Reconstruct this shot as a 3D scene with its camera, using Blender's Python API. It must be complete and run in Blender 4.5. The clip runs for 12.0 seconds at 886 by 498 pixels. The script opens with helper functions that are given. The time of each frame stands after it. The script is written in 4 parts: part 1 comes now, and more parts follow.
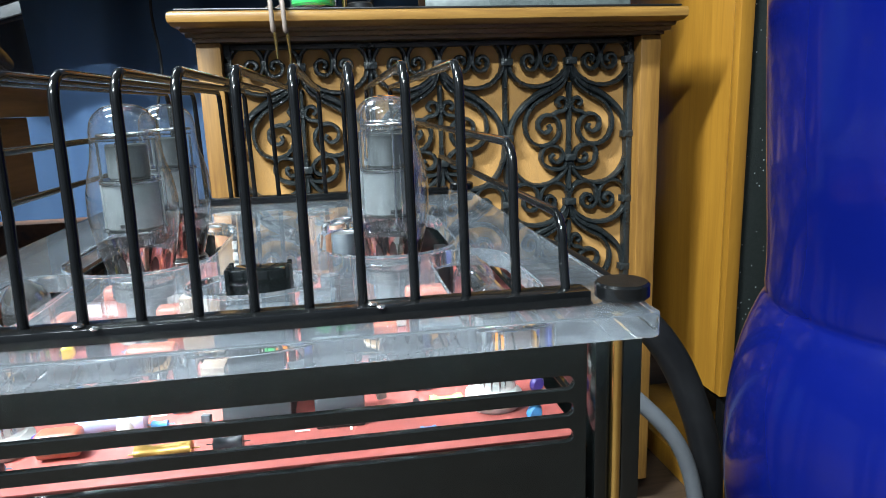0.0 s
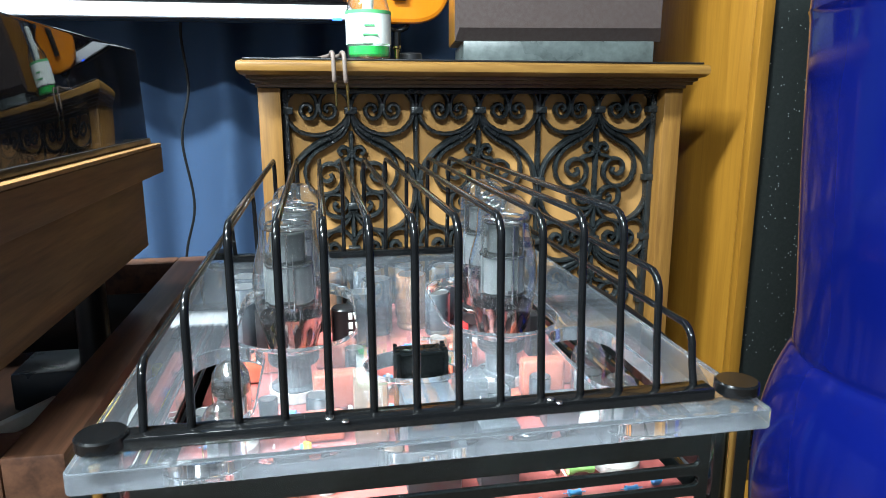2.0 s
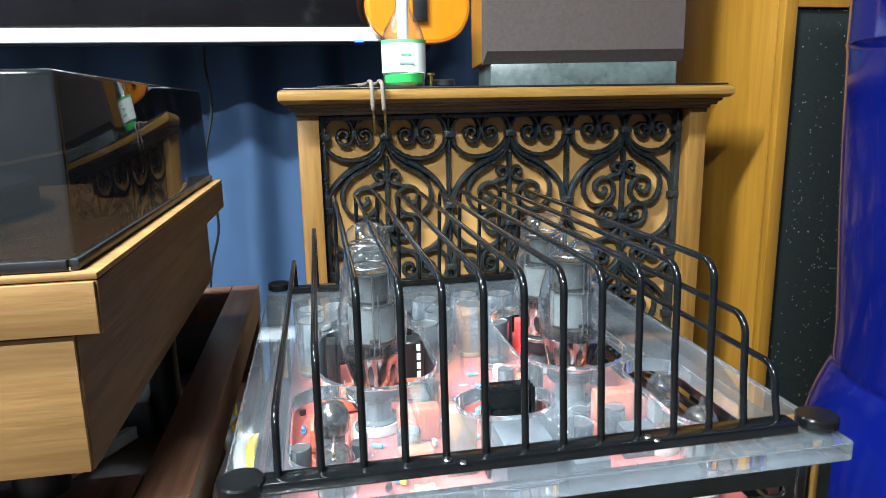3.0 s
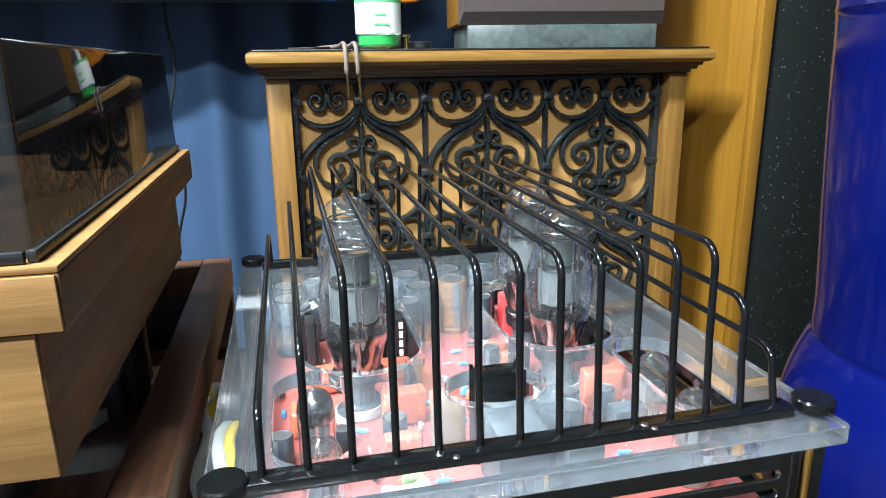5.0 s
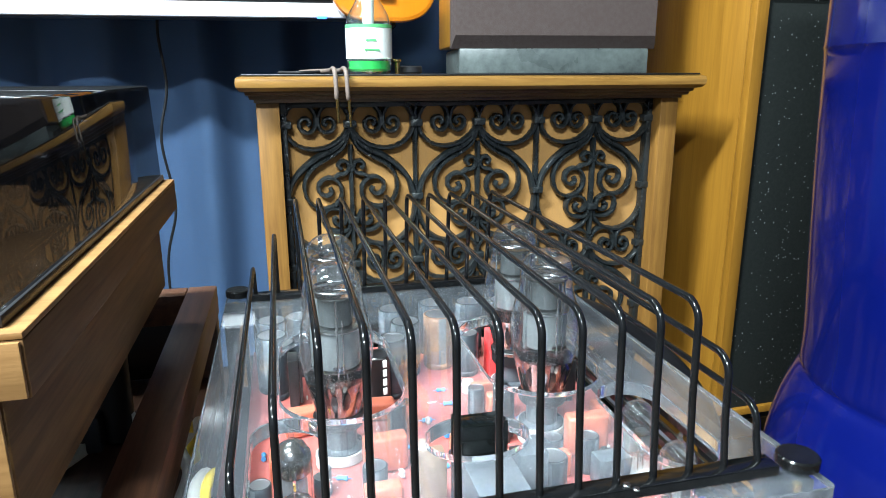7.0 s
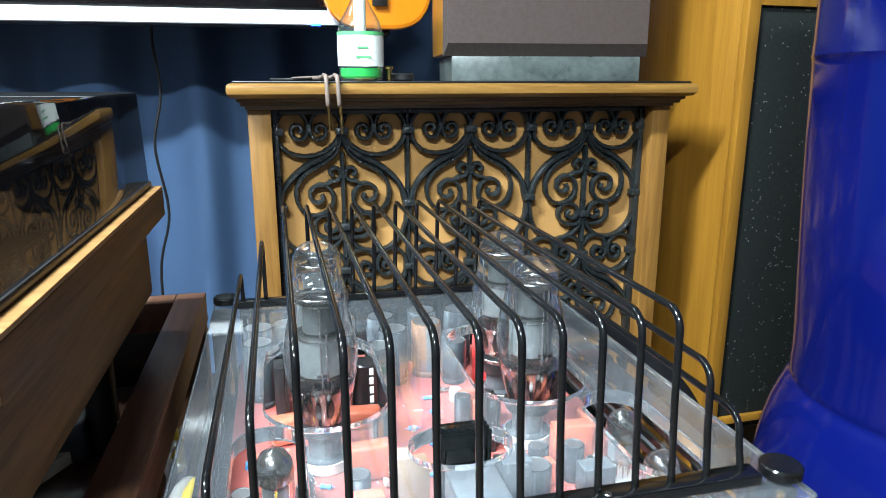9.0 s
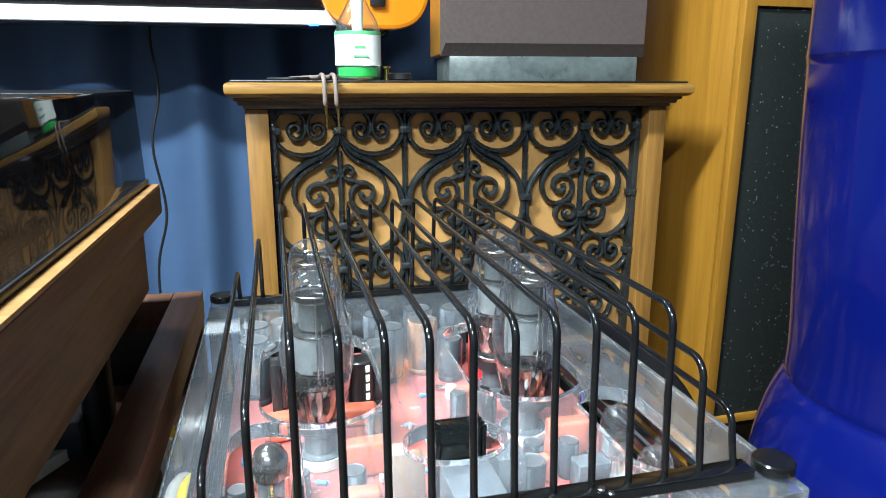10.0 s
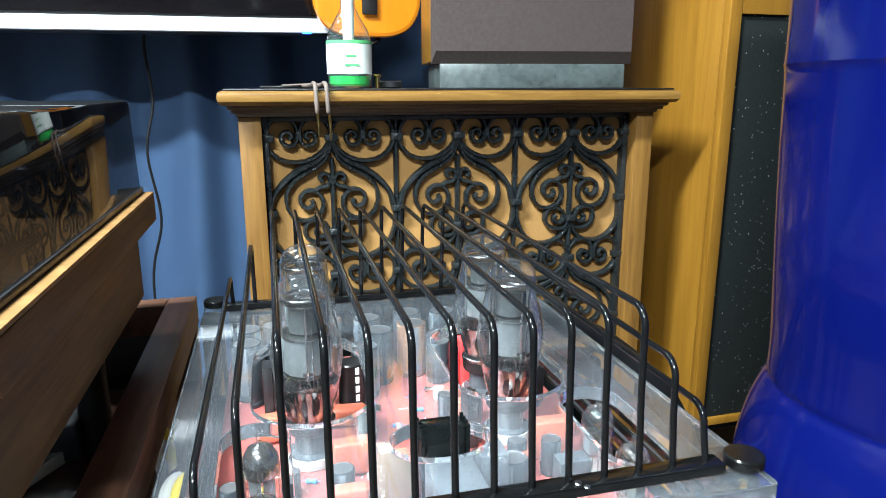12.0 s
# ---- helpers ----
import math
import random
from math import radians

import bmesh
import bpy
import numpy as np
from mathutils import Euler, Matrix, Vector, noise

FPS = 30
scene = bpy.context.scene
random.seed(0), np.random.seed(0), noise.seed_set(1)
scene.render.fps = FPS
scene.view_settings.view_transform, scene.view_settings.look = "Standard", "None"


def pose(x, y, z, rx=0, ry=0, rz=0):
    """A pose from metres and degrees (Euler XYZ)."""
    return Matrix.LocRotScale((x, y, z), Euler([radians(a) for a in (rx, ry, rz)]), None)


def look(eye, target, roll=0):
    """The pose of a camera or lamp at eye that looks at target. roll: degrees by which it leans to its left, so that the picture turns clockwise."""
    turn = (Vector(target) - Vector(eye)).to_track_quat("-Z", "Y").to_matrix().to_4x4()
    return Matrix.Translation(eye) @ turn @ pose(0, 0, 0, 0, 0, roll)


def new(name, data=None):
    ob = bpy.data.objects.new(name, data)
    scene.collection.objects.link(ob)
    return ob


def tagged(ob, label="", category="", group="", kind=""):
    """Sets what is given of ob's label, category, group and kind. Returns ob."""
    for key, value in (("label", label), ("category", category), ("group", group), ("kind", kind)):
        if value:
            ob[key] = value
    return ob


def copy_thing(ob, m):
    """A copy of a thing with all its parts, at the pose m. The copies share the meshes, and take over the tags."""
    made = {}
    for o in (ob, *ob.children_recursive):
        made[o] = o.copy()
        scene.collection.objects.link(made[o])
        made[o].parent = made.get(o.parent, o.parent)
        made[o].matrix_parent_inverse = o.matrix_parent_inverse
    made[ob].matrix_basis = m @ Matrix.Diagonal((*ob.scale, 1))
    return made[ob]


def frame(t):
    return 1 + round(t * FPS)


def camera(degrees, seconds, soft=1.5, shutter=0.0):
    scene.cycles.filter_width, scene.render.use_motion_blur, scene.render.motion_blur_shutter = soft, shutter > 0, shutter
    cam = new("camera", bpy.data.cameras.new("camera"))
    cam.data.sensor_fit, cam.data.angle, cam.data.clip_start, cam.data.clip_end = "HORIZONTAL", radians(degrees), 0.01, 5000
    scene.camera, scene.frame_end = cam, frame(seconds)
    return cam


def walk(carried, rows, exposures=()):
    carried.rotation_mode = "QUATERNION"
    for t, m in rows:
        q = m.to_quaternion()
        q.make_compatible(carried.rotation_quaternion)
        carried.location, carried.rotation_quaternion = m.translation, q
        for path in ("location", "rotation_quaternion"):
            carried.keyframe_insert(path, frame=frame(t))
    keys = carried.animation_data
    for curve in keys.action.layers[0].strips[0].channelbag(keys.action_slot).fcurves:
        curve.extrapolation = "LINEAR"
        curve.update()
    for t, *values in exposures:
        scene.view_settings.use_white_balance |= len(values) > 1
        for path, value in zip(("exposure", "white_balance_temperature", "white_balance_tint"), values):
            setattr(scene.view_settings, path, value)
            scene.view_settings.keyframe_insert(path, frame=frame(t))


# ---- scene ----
cam = camera(66.9, 12.0, 0.65)
PATH = [
    (0, (0.04, -0.253, 0.682), (0.373, 1.673, 0.257), -2.0),
    (0.5, (0.019, -0.271, 0.706), (0.341, 1.656, 0.281), -1.9),
    (1, (0.0, -0.273, 0.722), (0.329, 1.648, 0.27), -1.5),
    (1.5, (-0.024, -0.275, 0.733), (0.351, 1.633, 0.265), -0.8),
    (2, (-0.06, -0.291, 0.75), (0.345, 1.62, 0.32), -0.1),
    (2.5, (-0.097, -0.296, 0.77), (0.314, 1.617, 0.358), -1.2),
    (2.7, (-0.108, -0.298, 0.775), (0.298, 1.618, 0.366), -1.1),
    (4.3, (-0.124, -0.279, 0.782), (0.334, 1.6, 0.27), -1.0),
    (4.5, (-0.123, -0.276, 0.78), (0.35, 1.595, 0.255), -1.0),
    (5, (-0.12, -0.273, 0.785), (0.364, 1.595, 0.256), -0.8),
    (5.5, (-0.114, -0.266, 0.794), (0.369, 1.602, 0.268), -0.6),
    (6, (-0.11, -0.268, 0.799), (0.38, 1.6, 0.279), -0.4),
    (6.5, (-0.108, -0.266, 0.804), (0.391, 1.601, 0.289), 0.1),
    (7, (-0.11, -0.264, 0.806), (0.392, 1.605, 0.303), -0.2),
    (9, (-0.102, -0.265, 0.806), (0.41, 1.607, 0.323), -0.0),
    (9.5, (-0.105, -0.268, 0.806), (0.412, 1.603, 0.324), 0.3),
    (10, (-0.101, -0.268, 0.804), (0.416, 1.603, 0.324), 0.1),
    (10.5, (-0.102, -0.271, 0.806), (0.419, 1.6, 0.328), 0.2),
    (11, (-0.1, -0.275, 0.807), (0.425, 1.596, 0.332), -0.1),
    (11.5, (-0.099, -0.279, 0.809), (0.428, 1.591, 0.337), -0.2),
    (12, (-0.098, -0.284, 0.808), (0.432, 1.587, 0.341), -0.1),
]
walk(cam, [(t, look(eye, target, roll)) for t, eye, target, roll in PATH])

# ---- world, lights, exposure ----
scene.view_settings.exposure = 0.36
world = bpy.data.worlds.new("room_world")
scene.world = world
world.use_nodes = True
world.node_tree.nodes["Background"].inputs[0].default_value = (0.02, 0.022, 0.026, 1)
world.node_tree.nodes["Background"].inputs[1].default_value = 0.5


def area_lamp(name, x, y, z, sx, sy, watts, colour):
    data = bpy.data.lights.new(name, "AREA")
    data.shape, data.size, data.size_y, data.energy, data.color = "RECTANGLE", sx, sy, watts, colour
    ob = new(name, data)
    ob.matrix_world = pose(x, y, z)
    return ob


# All hang out of view; the weak third one is added for the tower's side.
LAMPS = [(-1.10, -0.25, 2.20), (-0.85, -1.50, 2.20), (-1.00, 1.00, 2.20)]
for (lx, ly, lz), watts in zip(LAMPS, (165, 125, 16)):
    area_lamp("ceiling_lamp_light", lx, ly, lz, 0.9, 0.16, watts, (0.85, 1.0, 1.06))


# ---- materials ----
def mat(name, colour, rough=0.5, metal=0.0, vary=0.15, scale=40.0, bump=0.0, stretch=(1, 1, 1), coat=0.0, per_object=0.0, spec=0.5, detail=4.0):
    m = bpy.data.materials.new(name)
    m.use_nodes = True
    nt = m.node_tree
    p = nt.nodes["Principled BSDF"]
    p.inputs["Base Color"].default_value = (*colour, 1)
    p.inputs["Roughness"].default_value = rough
    p.inputs["Metallic"].default_value = metal
    p.inputs["Coat Weight"].default_value = coat
    p.inputs["Coat Roughness"].default_value = 0.08
    p.inputs["Specular IOR Level"].default_value = spec
    co = nt.nodes.new("ShaderNodeTexCoord")
    mp = nt.nodes.new("ShaderNodeMapping")
    mp.inputs["Scale"].default_value = stretch
    nt.links.new(co.outputs["Object"], mp.inputs[0])
    n1 = nt.nodes.new("ShaderNodeTexNoise")
    n1.inputs["Scale"].default_value, n1.inputs["Detail"].default_value = scale, detail
    n2 = nt.nodes.new("ShaderNodeTexNoise")
    n2.inputs["Scale"].default_value, n2.inputs["Detail"].default_value = scale * 0.17, 3
    nt.links.new(mp.outputs[0], n1.inputs[0])
    nt.links.new(mp.outputs[0], n2.inputs[0])
    add = nt.nodes.new("ShaderNodeMath")
    add.operation = "ADD"
    nt.links.new(n1.outputs[0], add.inputs[0])
    nt.links.new(n2.outputs[0], add.inputs[1])
    val = nt.nodes.new("ShaderNodeMapRange")
    val.inputs[1].default_value, val.inputs[2].default_value = 0.6, 1.4
    val.inputs[3].default_value, val.inputs[4].default_value = 1 - vary, 1 + vary
    nt.links.new(add.outputs[0], val.inputs[0])
    last = val.outputs[0]
    if per_object:
        info = nt.nodes.new("ShaderNodeObjectInfo")
        r = nt.nodes.new("ShaderNodeMapRange")
        r.inputs[3].default_value, r.inputs[4].default_value = 1 - per_object, 1 + per_object
        nt.links.new(info.outputs["Random"], r.inputs[0])
        mul = nt.nodes.new("ShaderNodeMath")
        mul.operation = "MULTIPLY"
        nt.links.new(last, mul.inputs[0])
        nt.links.new(r.outputs[0], mul.inputs[1])
        last = mul.outputs[0]
    hsv = nt.nodes.new("ShaderNodeHueSaturation")
    hsv.inputs["Color"].default_value = (*colour, 1)
    nt.links.new(last, hsv.inputs["Value"])
    nt.links.new(hsv.outputs[0], p.inputs["Base Color"])
    rr = nt.nodes.new("ShaderNodeMapRange")
    rr.inputs[1].default_value, rr.inputs[2].default_value = 0.3, 0.7
    rr.inputs[3].default_value, rr.inputs[4].default_value = rough * 0.8, min(1, rough * 1.25)
    nt.links.new(n2.outputs[0], rr.inputs[0])
    nt.links.new(rr.outputs[0], p.inputs["Roughness"])
    if bump:
        b = nt.nodes.new("ShaderNodeBump")
        b.inputs["Strength"].default_value, b.inputs["Distance"].default_value = bump, 0.002
        nt.links.new(n1.outputs[0], b.inputs["Height"])
        nt.links.new(b.outputs[0], p.inputs["Normal"])
    return m


def wood(name, dark, light, rough=0.4, stretch=(30, 30, 2), coat=0.15, spec=0.5):
    m = bpy.data.materials.new(name)
    m.use_nodes = True
    nt = m.node_tree
    p = nt.nodes["Principled BSDF"]
    p.inputs["Roughness"].default_value, p.inputs["Coat Weight"].default_value = rough, coat
    p.inputs["Coat Roughness"].default_value = 0.2
    p.inputs["Specular IOR Level"].default_value = spec
    co = nt.nodes.new("ShaderNodeTexCoord")
    mp = nt.nodes.new("ShaderNodeMapping")
    mp.inputs["Scale"].default_value = stretch
    nt.links.new(co.outputs["Object"], mp.inputs[0])
    n1 = nt.nodes.new("ShaderNodeTexNoise")
    n1.inputs["Scale"].default_value, n1.inputs["Detail"].default_value, n1.inputs["Distortion"].default_value = 3.0, 8, 0.6
    n2 = nt.nodes.new("ShaderNodeTexNoise")
    n2.inputs["Scale"].default_value, n2.inputs["Detail"].default_value = 14.0, 4
    nt.links.new(mp.outputs[0], n1.inputs[0])
    nt.links.new(mp.outputs[0], n2.inputs[0])
    mx = nt.nodes.new("ShaderNodeMath")
    mx.operation = "MULTIPLY_ADD"
    mx.inputs[1].default_value = 0.35
    nt.links.new(n2.outputs[0], mx.inputs[0])
    nt.links.new(n1.outputs[0], mx.inputs[2])
    ramp = nt.nodes.new("ShaderNodeValToRGB")
    ramp.color_ramp.elements[0].position, ramp.color_ramp.elements[1].position = 0.45, 0.9
    ramp.color_ramp.elements[0].color, ramp.color_ramp.elements[1].color = (*dark, 1), (*light, 1)
    nt.links.new(mx.outputs[0], ramp.inputs[0])
    nt.links.new(ramp.outputs[0], p.inputs["Base Color"])
    b = nt.nodes.new("ShaderNodeBump")
    b.inputs["Strength"].default_value, b.inputs["Distance"].default_value = 0.15, 0.001
    nt.links.new(n2.outputs[0], b.inputs["Height"])
    nt.links.new(b.outputs[0], p.inputs["Normal"])
    return m


def clear(name, tint, rough=0.0, ior=1.49, haze=0.0):
    """Solid clear plastic, with a little bluish diffuse haze painted in for milky reflections."""
    m = bpy.data.materials.new(name)
    m.use_nodes = True
    nt = m.node_tree
    p = nt.nodes["Principled BSDF"]
    p.inputs["Base Color"].default_value = (*tint, 1)
    p.inputs["Transmission Weight"].default_value = 1.0
    p.inputs["Roughness"].default_value, p.inputs["IOR"].default_value = rough, ior
    if haze:
        d = nt.nodes.new("ShaderNodeBsdfDiffuse")
        d.inputs[0].default_value = (0.66, 0.72, 0.80, 1)
        n = nt.nodes.new("ShaderNodeTexNoise")
        n.inputs["Scale"].default_value, n.inputs["Detail"].default_value = 14, 6
        co = nt.nodes.new("ShaderNodeTexCoord")
        nt.links.new(co.outputs["Object"], n.inputs[0])
        r = nt.nodes.new("ShaderNodeMapRange")
        r.inputs[1].default_value, r.inputs[2].default_value = 0.3, 0.75
        r.inputs[3].default_value, r.inputs[4].default_value = haze * 0.6, haze * 1.4
        nt.links.new(n.outputs[0], r.inputs[0])
        mix = nt.nodes.new("ShaderNodeMixShader")
        nt.links.new(r.outputs[0], mix.inputs[0])
        nt.links.new(p.outputs[0], mix.inputs[1])
        nt.links.new(d.outputs[0], mix.inputs[2])
        nt.links.new(mix.outputs[0], nt.nodes["Material Output"].inputs[0])
    return m


def thin_glass(name, tint, gain=1.0, rough=0.0, veil=0.0):
    """A thin blown or moulded shell: see-through, with gloss that grows at the rim."""
    m = bpy.data.materials.new(name)
    m.use_nodes = True
    nt = m.node_tree
    t = nt.nodes.new("ShaderNodeBsdfTransparent")
    t.inputs[0].default_value = (*tint, 1)
    g = nt.nodes.new("ShaderNodeBsdfGlossy")
    g.inputs["Roughness"].default_value = rough
    f = nt.nodes.new("ShaderNodeLayerWeight")
    f.inputs["Blend"].default_value = 0.5
    pw = nt.nodes.new("ShaderNodeMath")
    pw.operation = "POWER"
    pw.inputs[1].default_value = 3.0
    nt.links.new(f.outputs["Facing"], pw.inputs[0])
    k = nt.nodes.new("ShaderNodeMath")
    k.operation = "MULTIPLY_ADD"
    k.use_clamp = True
    k.inputs[1].default_value, k.inputs[2].default_value = 0.8 * gain, 0.06 * gain
    nt.links.new(pw.outputs[0], k.inputs[0])
    mix = nt.nodes.new("ShaderNodeMixShader")
    nt.links.new(k.outputs[0], mix.inputs[0])
    nt.links.new(t.outputs[0], mix.inputs[1])
    nt.links.new(g.outputs[0], mix.inputs[2])
    if veil:
        # Pale diffuse mix that imitates the haze of reflected room light.
        film = nt.nodes.new("ShaderNodeBsdfDiffuse")
        film.inputs[0].default_value = (0.8, 0.83, 0.85, 1)
        veiled = nt.nodes.new("ShaderNodeMixShader")
        veiled.inputs[0].default_value = veil
        nt.links.new(mix.outputs[0], veiled.inputs[1])
        nt.links.new(film.outputs[0], veiled.inputs[2])
        mix = veiled
    nt.links.new(mix.outputs[0], nt.nodes["Material Output"].inputs[0])
    return m


def glowing(name, colour, strength):
    m = bpy.data.materials.new(name)
    m.use_nodes = True
    p = m.node_tree.nodes["Principled BSDF"]
    p.inputs["Base Color"].default_value = (*colour, 1)
    p.inputs["Emission Color"].default_value = (*colour, 1)
    p.inputs["Emission Strength"].default_value = strength
    return m


def speckled(name):
    """Black grille cloth shot through with bright flecks."""
    m = mat(name, (0.010, 0.013, 0.012), 0.8, 0, 0.5, 900, 0.4, spec=0.25)
    nt = m.node_tree
    p = nt.nodes["Principled BSDF"]
    v = nt.nodes.new("ShaderNodeTexVoronoi")
    v.inputs["Scale"].default_value = 210
    co = nt.nodes.new("ShaderNodeTexCoord")
    nt.links.new(co.outputs["Object"], v.inputs["Vector"])
    near = nt.nodes.new("ShaderNodeMath")
    near.operation = "LESS_THAN"
    near.inputs[1].default_value = 0.23
    nt.links.new(v.outputs["Distance"], near.inputs[0])
    sep = nt.nodes.new("ShaderNodeSeparateColor")
    nt.links.new(v.outputs["Color"], sep.inputs[0])
    few = nt.nodes.new("ShaderNodeMath")
    few.operation = "GREATER_THAN"
    few.inputs[1].default_value = 0.88
    nt.links.new(sep.outputs[0], few.inputs[0])
    both = nt.nodes.new("ShaderNodeMath")
    both.operation = "MULTIPLY"
    nt.links.new(near.outputs[0], both.inputs[0])
    nt.links.new(few.outputs[0], both.inputs[1])
    mix = nt.nodes.new("ShaderNodeMix")
    mix.data_type = "RGBA"
    nt.links.new(both.outputs[0], mix.inputs["Factor"])
    old = p.inputs["Base Color"].links[0].from_socket
    nt.links.new(old, mix.inputs["A"])
    mix.inputs["B"].default_value = (0.28, 0.31, 0.31, 1)
    nt.links.new(mix.outputs["Result"], p.inputs["Base Color"])
    return m


M_IRON = mat("hammered_black_iron", (0.012, 0.015, 0.016), 0.30, 0.0, 0.5, 230, 0.8, spec=0.6)
M_CLOTH = mat("golden_grille_cloth", (0.40, 0.205, 0.060), 0.85, 0, 0.12, 700, 0.3, (1, 1, 0.35))
M_WALNUT = wood("honey_walnut", (0.135, 0.060, 0.013), (0.255, 0.125, 0.028), 0.48, coat=0.03, spec=0.3)
M_CAP = wood("honey_walnut_cap", (0.17, 0.079, 0.018), (0.34, 0.178, 0.042), 0.34, (2, 30, 30))
M_CORNICE = wood("dark_walnut_cornice", (0.075, 0.038, 0.012), (0.17, 0.09, 0.03), 0.36, (2, 30, 30))
M_OAK = wood("amber_veneer", (0.24, 0.105, 0.012), (0.33, 0.155, 0.019), 0.36, (22, 22, 1.4))
# Brown for the sides; the golden copy carries the light on front and top.
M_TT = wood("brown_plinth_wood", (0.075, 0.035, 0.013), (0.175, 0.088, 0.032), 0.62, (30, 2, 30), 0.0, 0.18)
M_TTLIT = wood("golden_wood_lit_faces", (0.18, 0.086, 0.027), (0.30, 0.160, 0.058), 0.55, (2, 30, 30), 0.0, 0.25)
M_RAIL = wood("dark_mahogany", (0.045, 0.020, 0.012), (0.13, 0.058, 0.032), 0.42, (30, 2, 30), 0.05, 0.35)
M_SPECK = speckled("speckled_black_cloth")
M_ACRYL = clear("clear_acrylic", (0.97, 0.985, 1.0), 0.01, 1.49, 0.031)
M_GLASS = thin_glass("thin_clear_glass", (0.96, 0.975, 0.98), 1.6, 0.0, 0.015)
M_SMOKE = thin_glass("smoked_acrylic", (0.20, 0.20, 0.22), 0.42, 0.0, 0.010)
M_BLACK = mat("black_gloss_enamel", (0.004, 0.0042, 0.0045), 0.15, 0, 0.3, 300, 0.0, spec=0.38)
M_PANEL = mat("black_gloss_panel", (0.004, 0.005, 0.005), 0.10, 0, 0.2, 90, 0.0, spec=0.4)
M_PLASTIC = mat("black_plastic", (0.012, 0.012, 0.013), 0.35, 0, 0.2, 200, 0.05)
M_BRASS = mat("brass", (0.72, 0.50, 0.16), 0.25, 1.0, 0.1, 120)
M_STEEL = mat("bright_steel", (0.62, 0.63, 0.64), 0.22, 1.0, 0.1, 150)
M_PCB = mat("red_circuit_board", (0.31, 0.076, 0.065), 0.4, 0, 0.14, 160, 0.03)
M_FILM = mat("red_film_capacitor", (0.36, 0.090, 0.052), 0.35, 0, 0.12, 120, per_object=0.15)
M_ELKO = mat("grey_capacitor_sleeve", (0.028, 0.034, 0.040), 0.3, 0, 0.15, 150, per_object=0.25)
M_STRIPE = mat("pale_sleeve_stripe", (0.09, 0.104, 0.115), 0.4, 0, 0.15, 200)
M_ALU = mat("aluminium", (0.35, 0.36, 0.37), 0.4, 1, 0.1, 120)
M_BLUE = mat("blue_resistor", (0.06, 0.27, 0.55), 0.4, 0, 0.15, 200, per_object=0.2)
M_LILAC = mat("lilac_capacitor", (0.42, 0.48, 0.72), 0.35, 0, 0.1, 150)
M_GOLD = mat("gold_resistor", (0.45, 0.27, 0.06), 0.35, 0.4, 0.15, 150)
M_GREEN = mat("green_capacitor", (0.25, 0.5, 0.15), 0.4, 0, 0.1, 150)
M_CERAMIC = mat("white_ceramic", (0.42, 0.41, 0.39), 0.35, 0, 0.06, 120)
M_GREYBOX = mat("grey_plastic_box", (0.050, 0.058, 0.066), 0.42, 0, 0.08, 120)
M_SOCKET = mat("dark_grey_socket", (0.055, 0.062, 0.07), 0.3, 0, 0.15, 120)
M_TAN = mat("tan_cement_resistor", (0.14, 0.095, 0.065), 0.6, 0, 0.12, 200, 0.1)
M_RED = mat("bright_red_plastic", (0.75, 0.05, 0.05), 0.35, 0, 0.08, 100)
M_PURPLE = mat("dark_purple_capacitor", (0.06, 0.04, 0.2), 0.3, 0, 0.1, 100)
M_BROWNCAP = mat("brown_capacitor_sleeve", (0.16, 0.08, 0.045), 0.35, 0, 0.15, 100)
M_ANODE = mat("grey_anode", (0.17, 0.185, 0.19), 0.36, 0.4, 0.3, 90)
M_CARBON = mat("dark_grey_anode_top", (0.07, 0.078, 0.08), 0.36, 0.3, 0.3, 90)
M_GETTER = mat("mirrored_getter", (0.34, 0.30, 0.29), 0.05, 1.0, 0.7, 170, detail=2)
M_SILVER = mat("silvered_glass", (0.36, 0.35, 0.34), 0.16, 0.95, 0.3, 120)
M_MICA = thin_glass("mica", (0.75, 0.75, 0.73), 1.6, 0.1)
M_LAC = mat("cobalt_blue_glaze", (0.0015, 0.004, 0.066), 0.16, 0, 0.12, 9, 0.0, coat=0.35, spec=0.25)
def relief(m):
    """Soft hanging drops pressed into the glaze."""
    nt = m.node_tree
    co = nt.nodes.new("ShaderNodeTexCoord")
    mp = nt.nodes.new("ShaderNodeMapping")
    mp.inputs["Scale"].default_value = (1, 1, 0.38)
    v = nt.nodes.new("ShaderNodeTexVoronoi")
    v.feature, v.inputs["Scale"].default_value = "SMOOTH_F1", 42
    nt.links.new(co.outputs["Object"], mp.inputs[0])
    nt.links.new(mp.outputs[0], v.inputs["Vector"])
    b = nt.nodes.new("ShaderNodeBump")
    b.inputs["Strength"].default_value, b.inputs["Distance"].default_value = 0.22, 0.002
    nt.links.new(v.outputs["Distance"], b.inputs["Height"])
    p = nt.nodes["Principled BSDF"]
    nt.links.new(b.outputs[0], p.inputs["Normal"])
    nt.links.new(b.outputs[0], p.inputs["Coat Normal"])


relief(M_LAC)
M_CURT = mat("blue_curtain_cloth", (0.088, 0.165, 0.315), 0.9, 0, 0.1, 500, 0.2)
M_TVBAR = mat("silver_bezel", (0.75, 0.77, 0.8), 0.35, 0.0, 0.05, 60)
M_SCREEN = mat("black_screen", (0.006, 0.005, 0.006), 0.12, 0, 0.2, 20)
M_BRGRILLE = mat("brown_grille_cloth", (0.056, 0.038, 0.034), 0.85, 0, 0.1, 900, 0.25)
M_SLAB = mat("grey_green_stone", (0.08, 0.095, 0.092), 0.3, 0, 0.45, 110, 0.05)
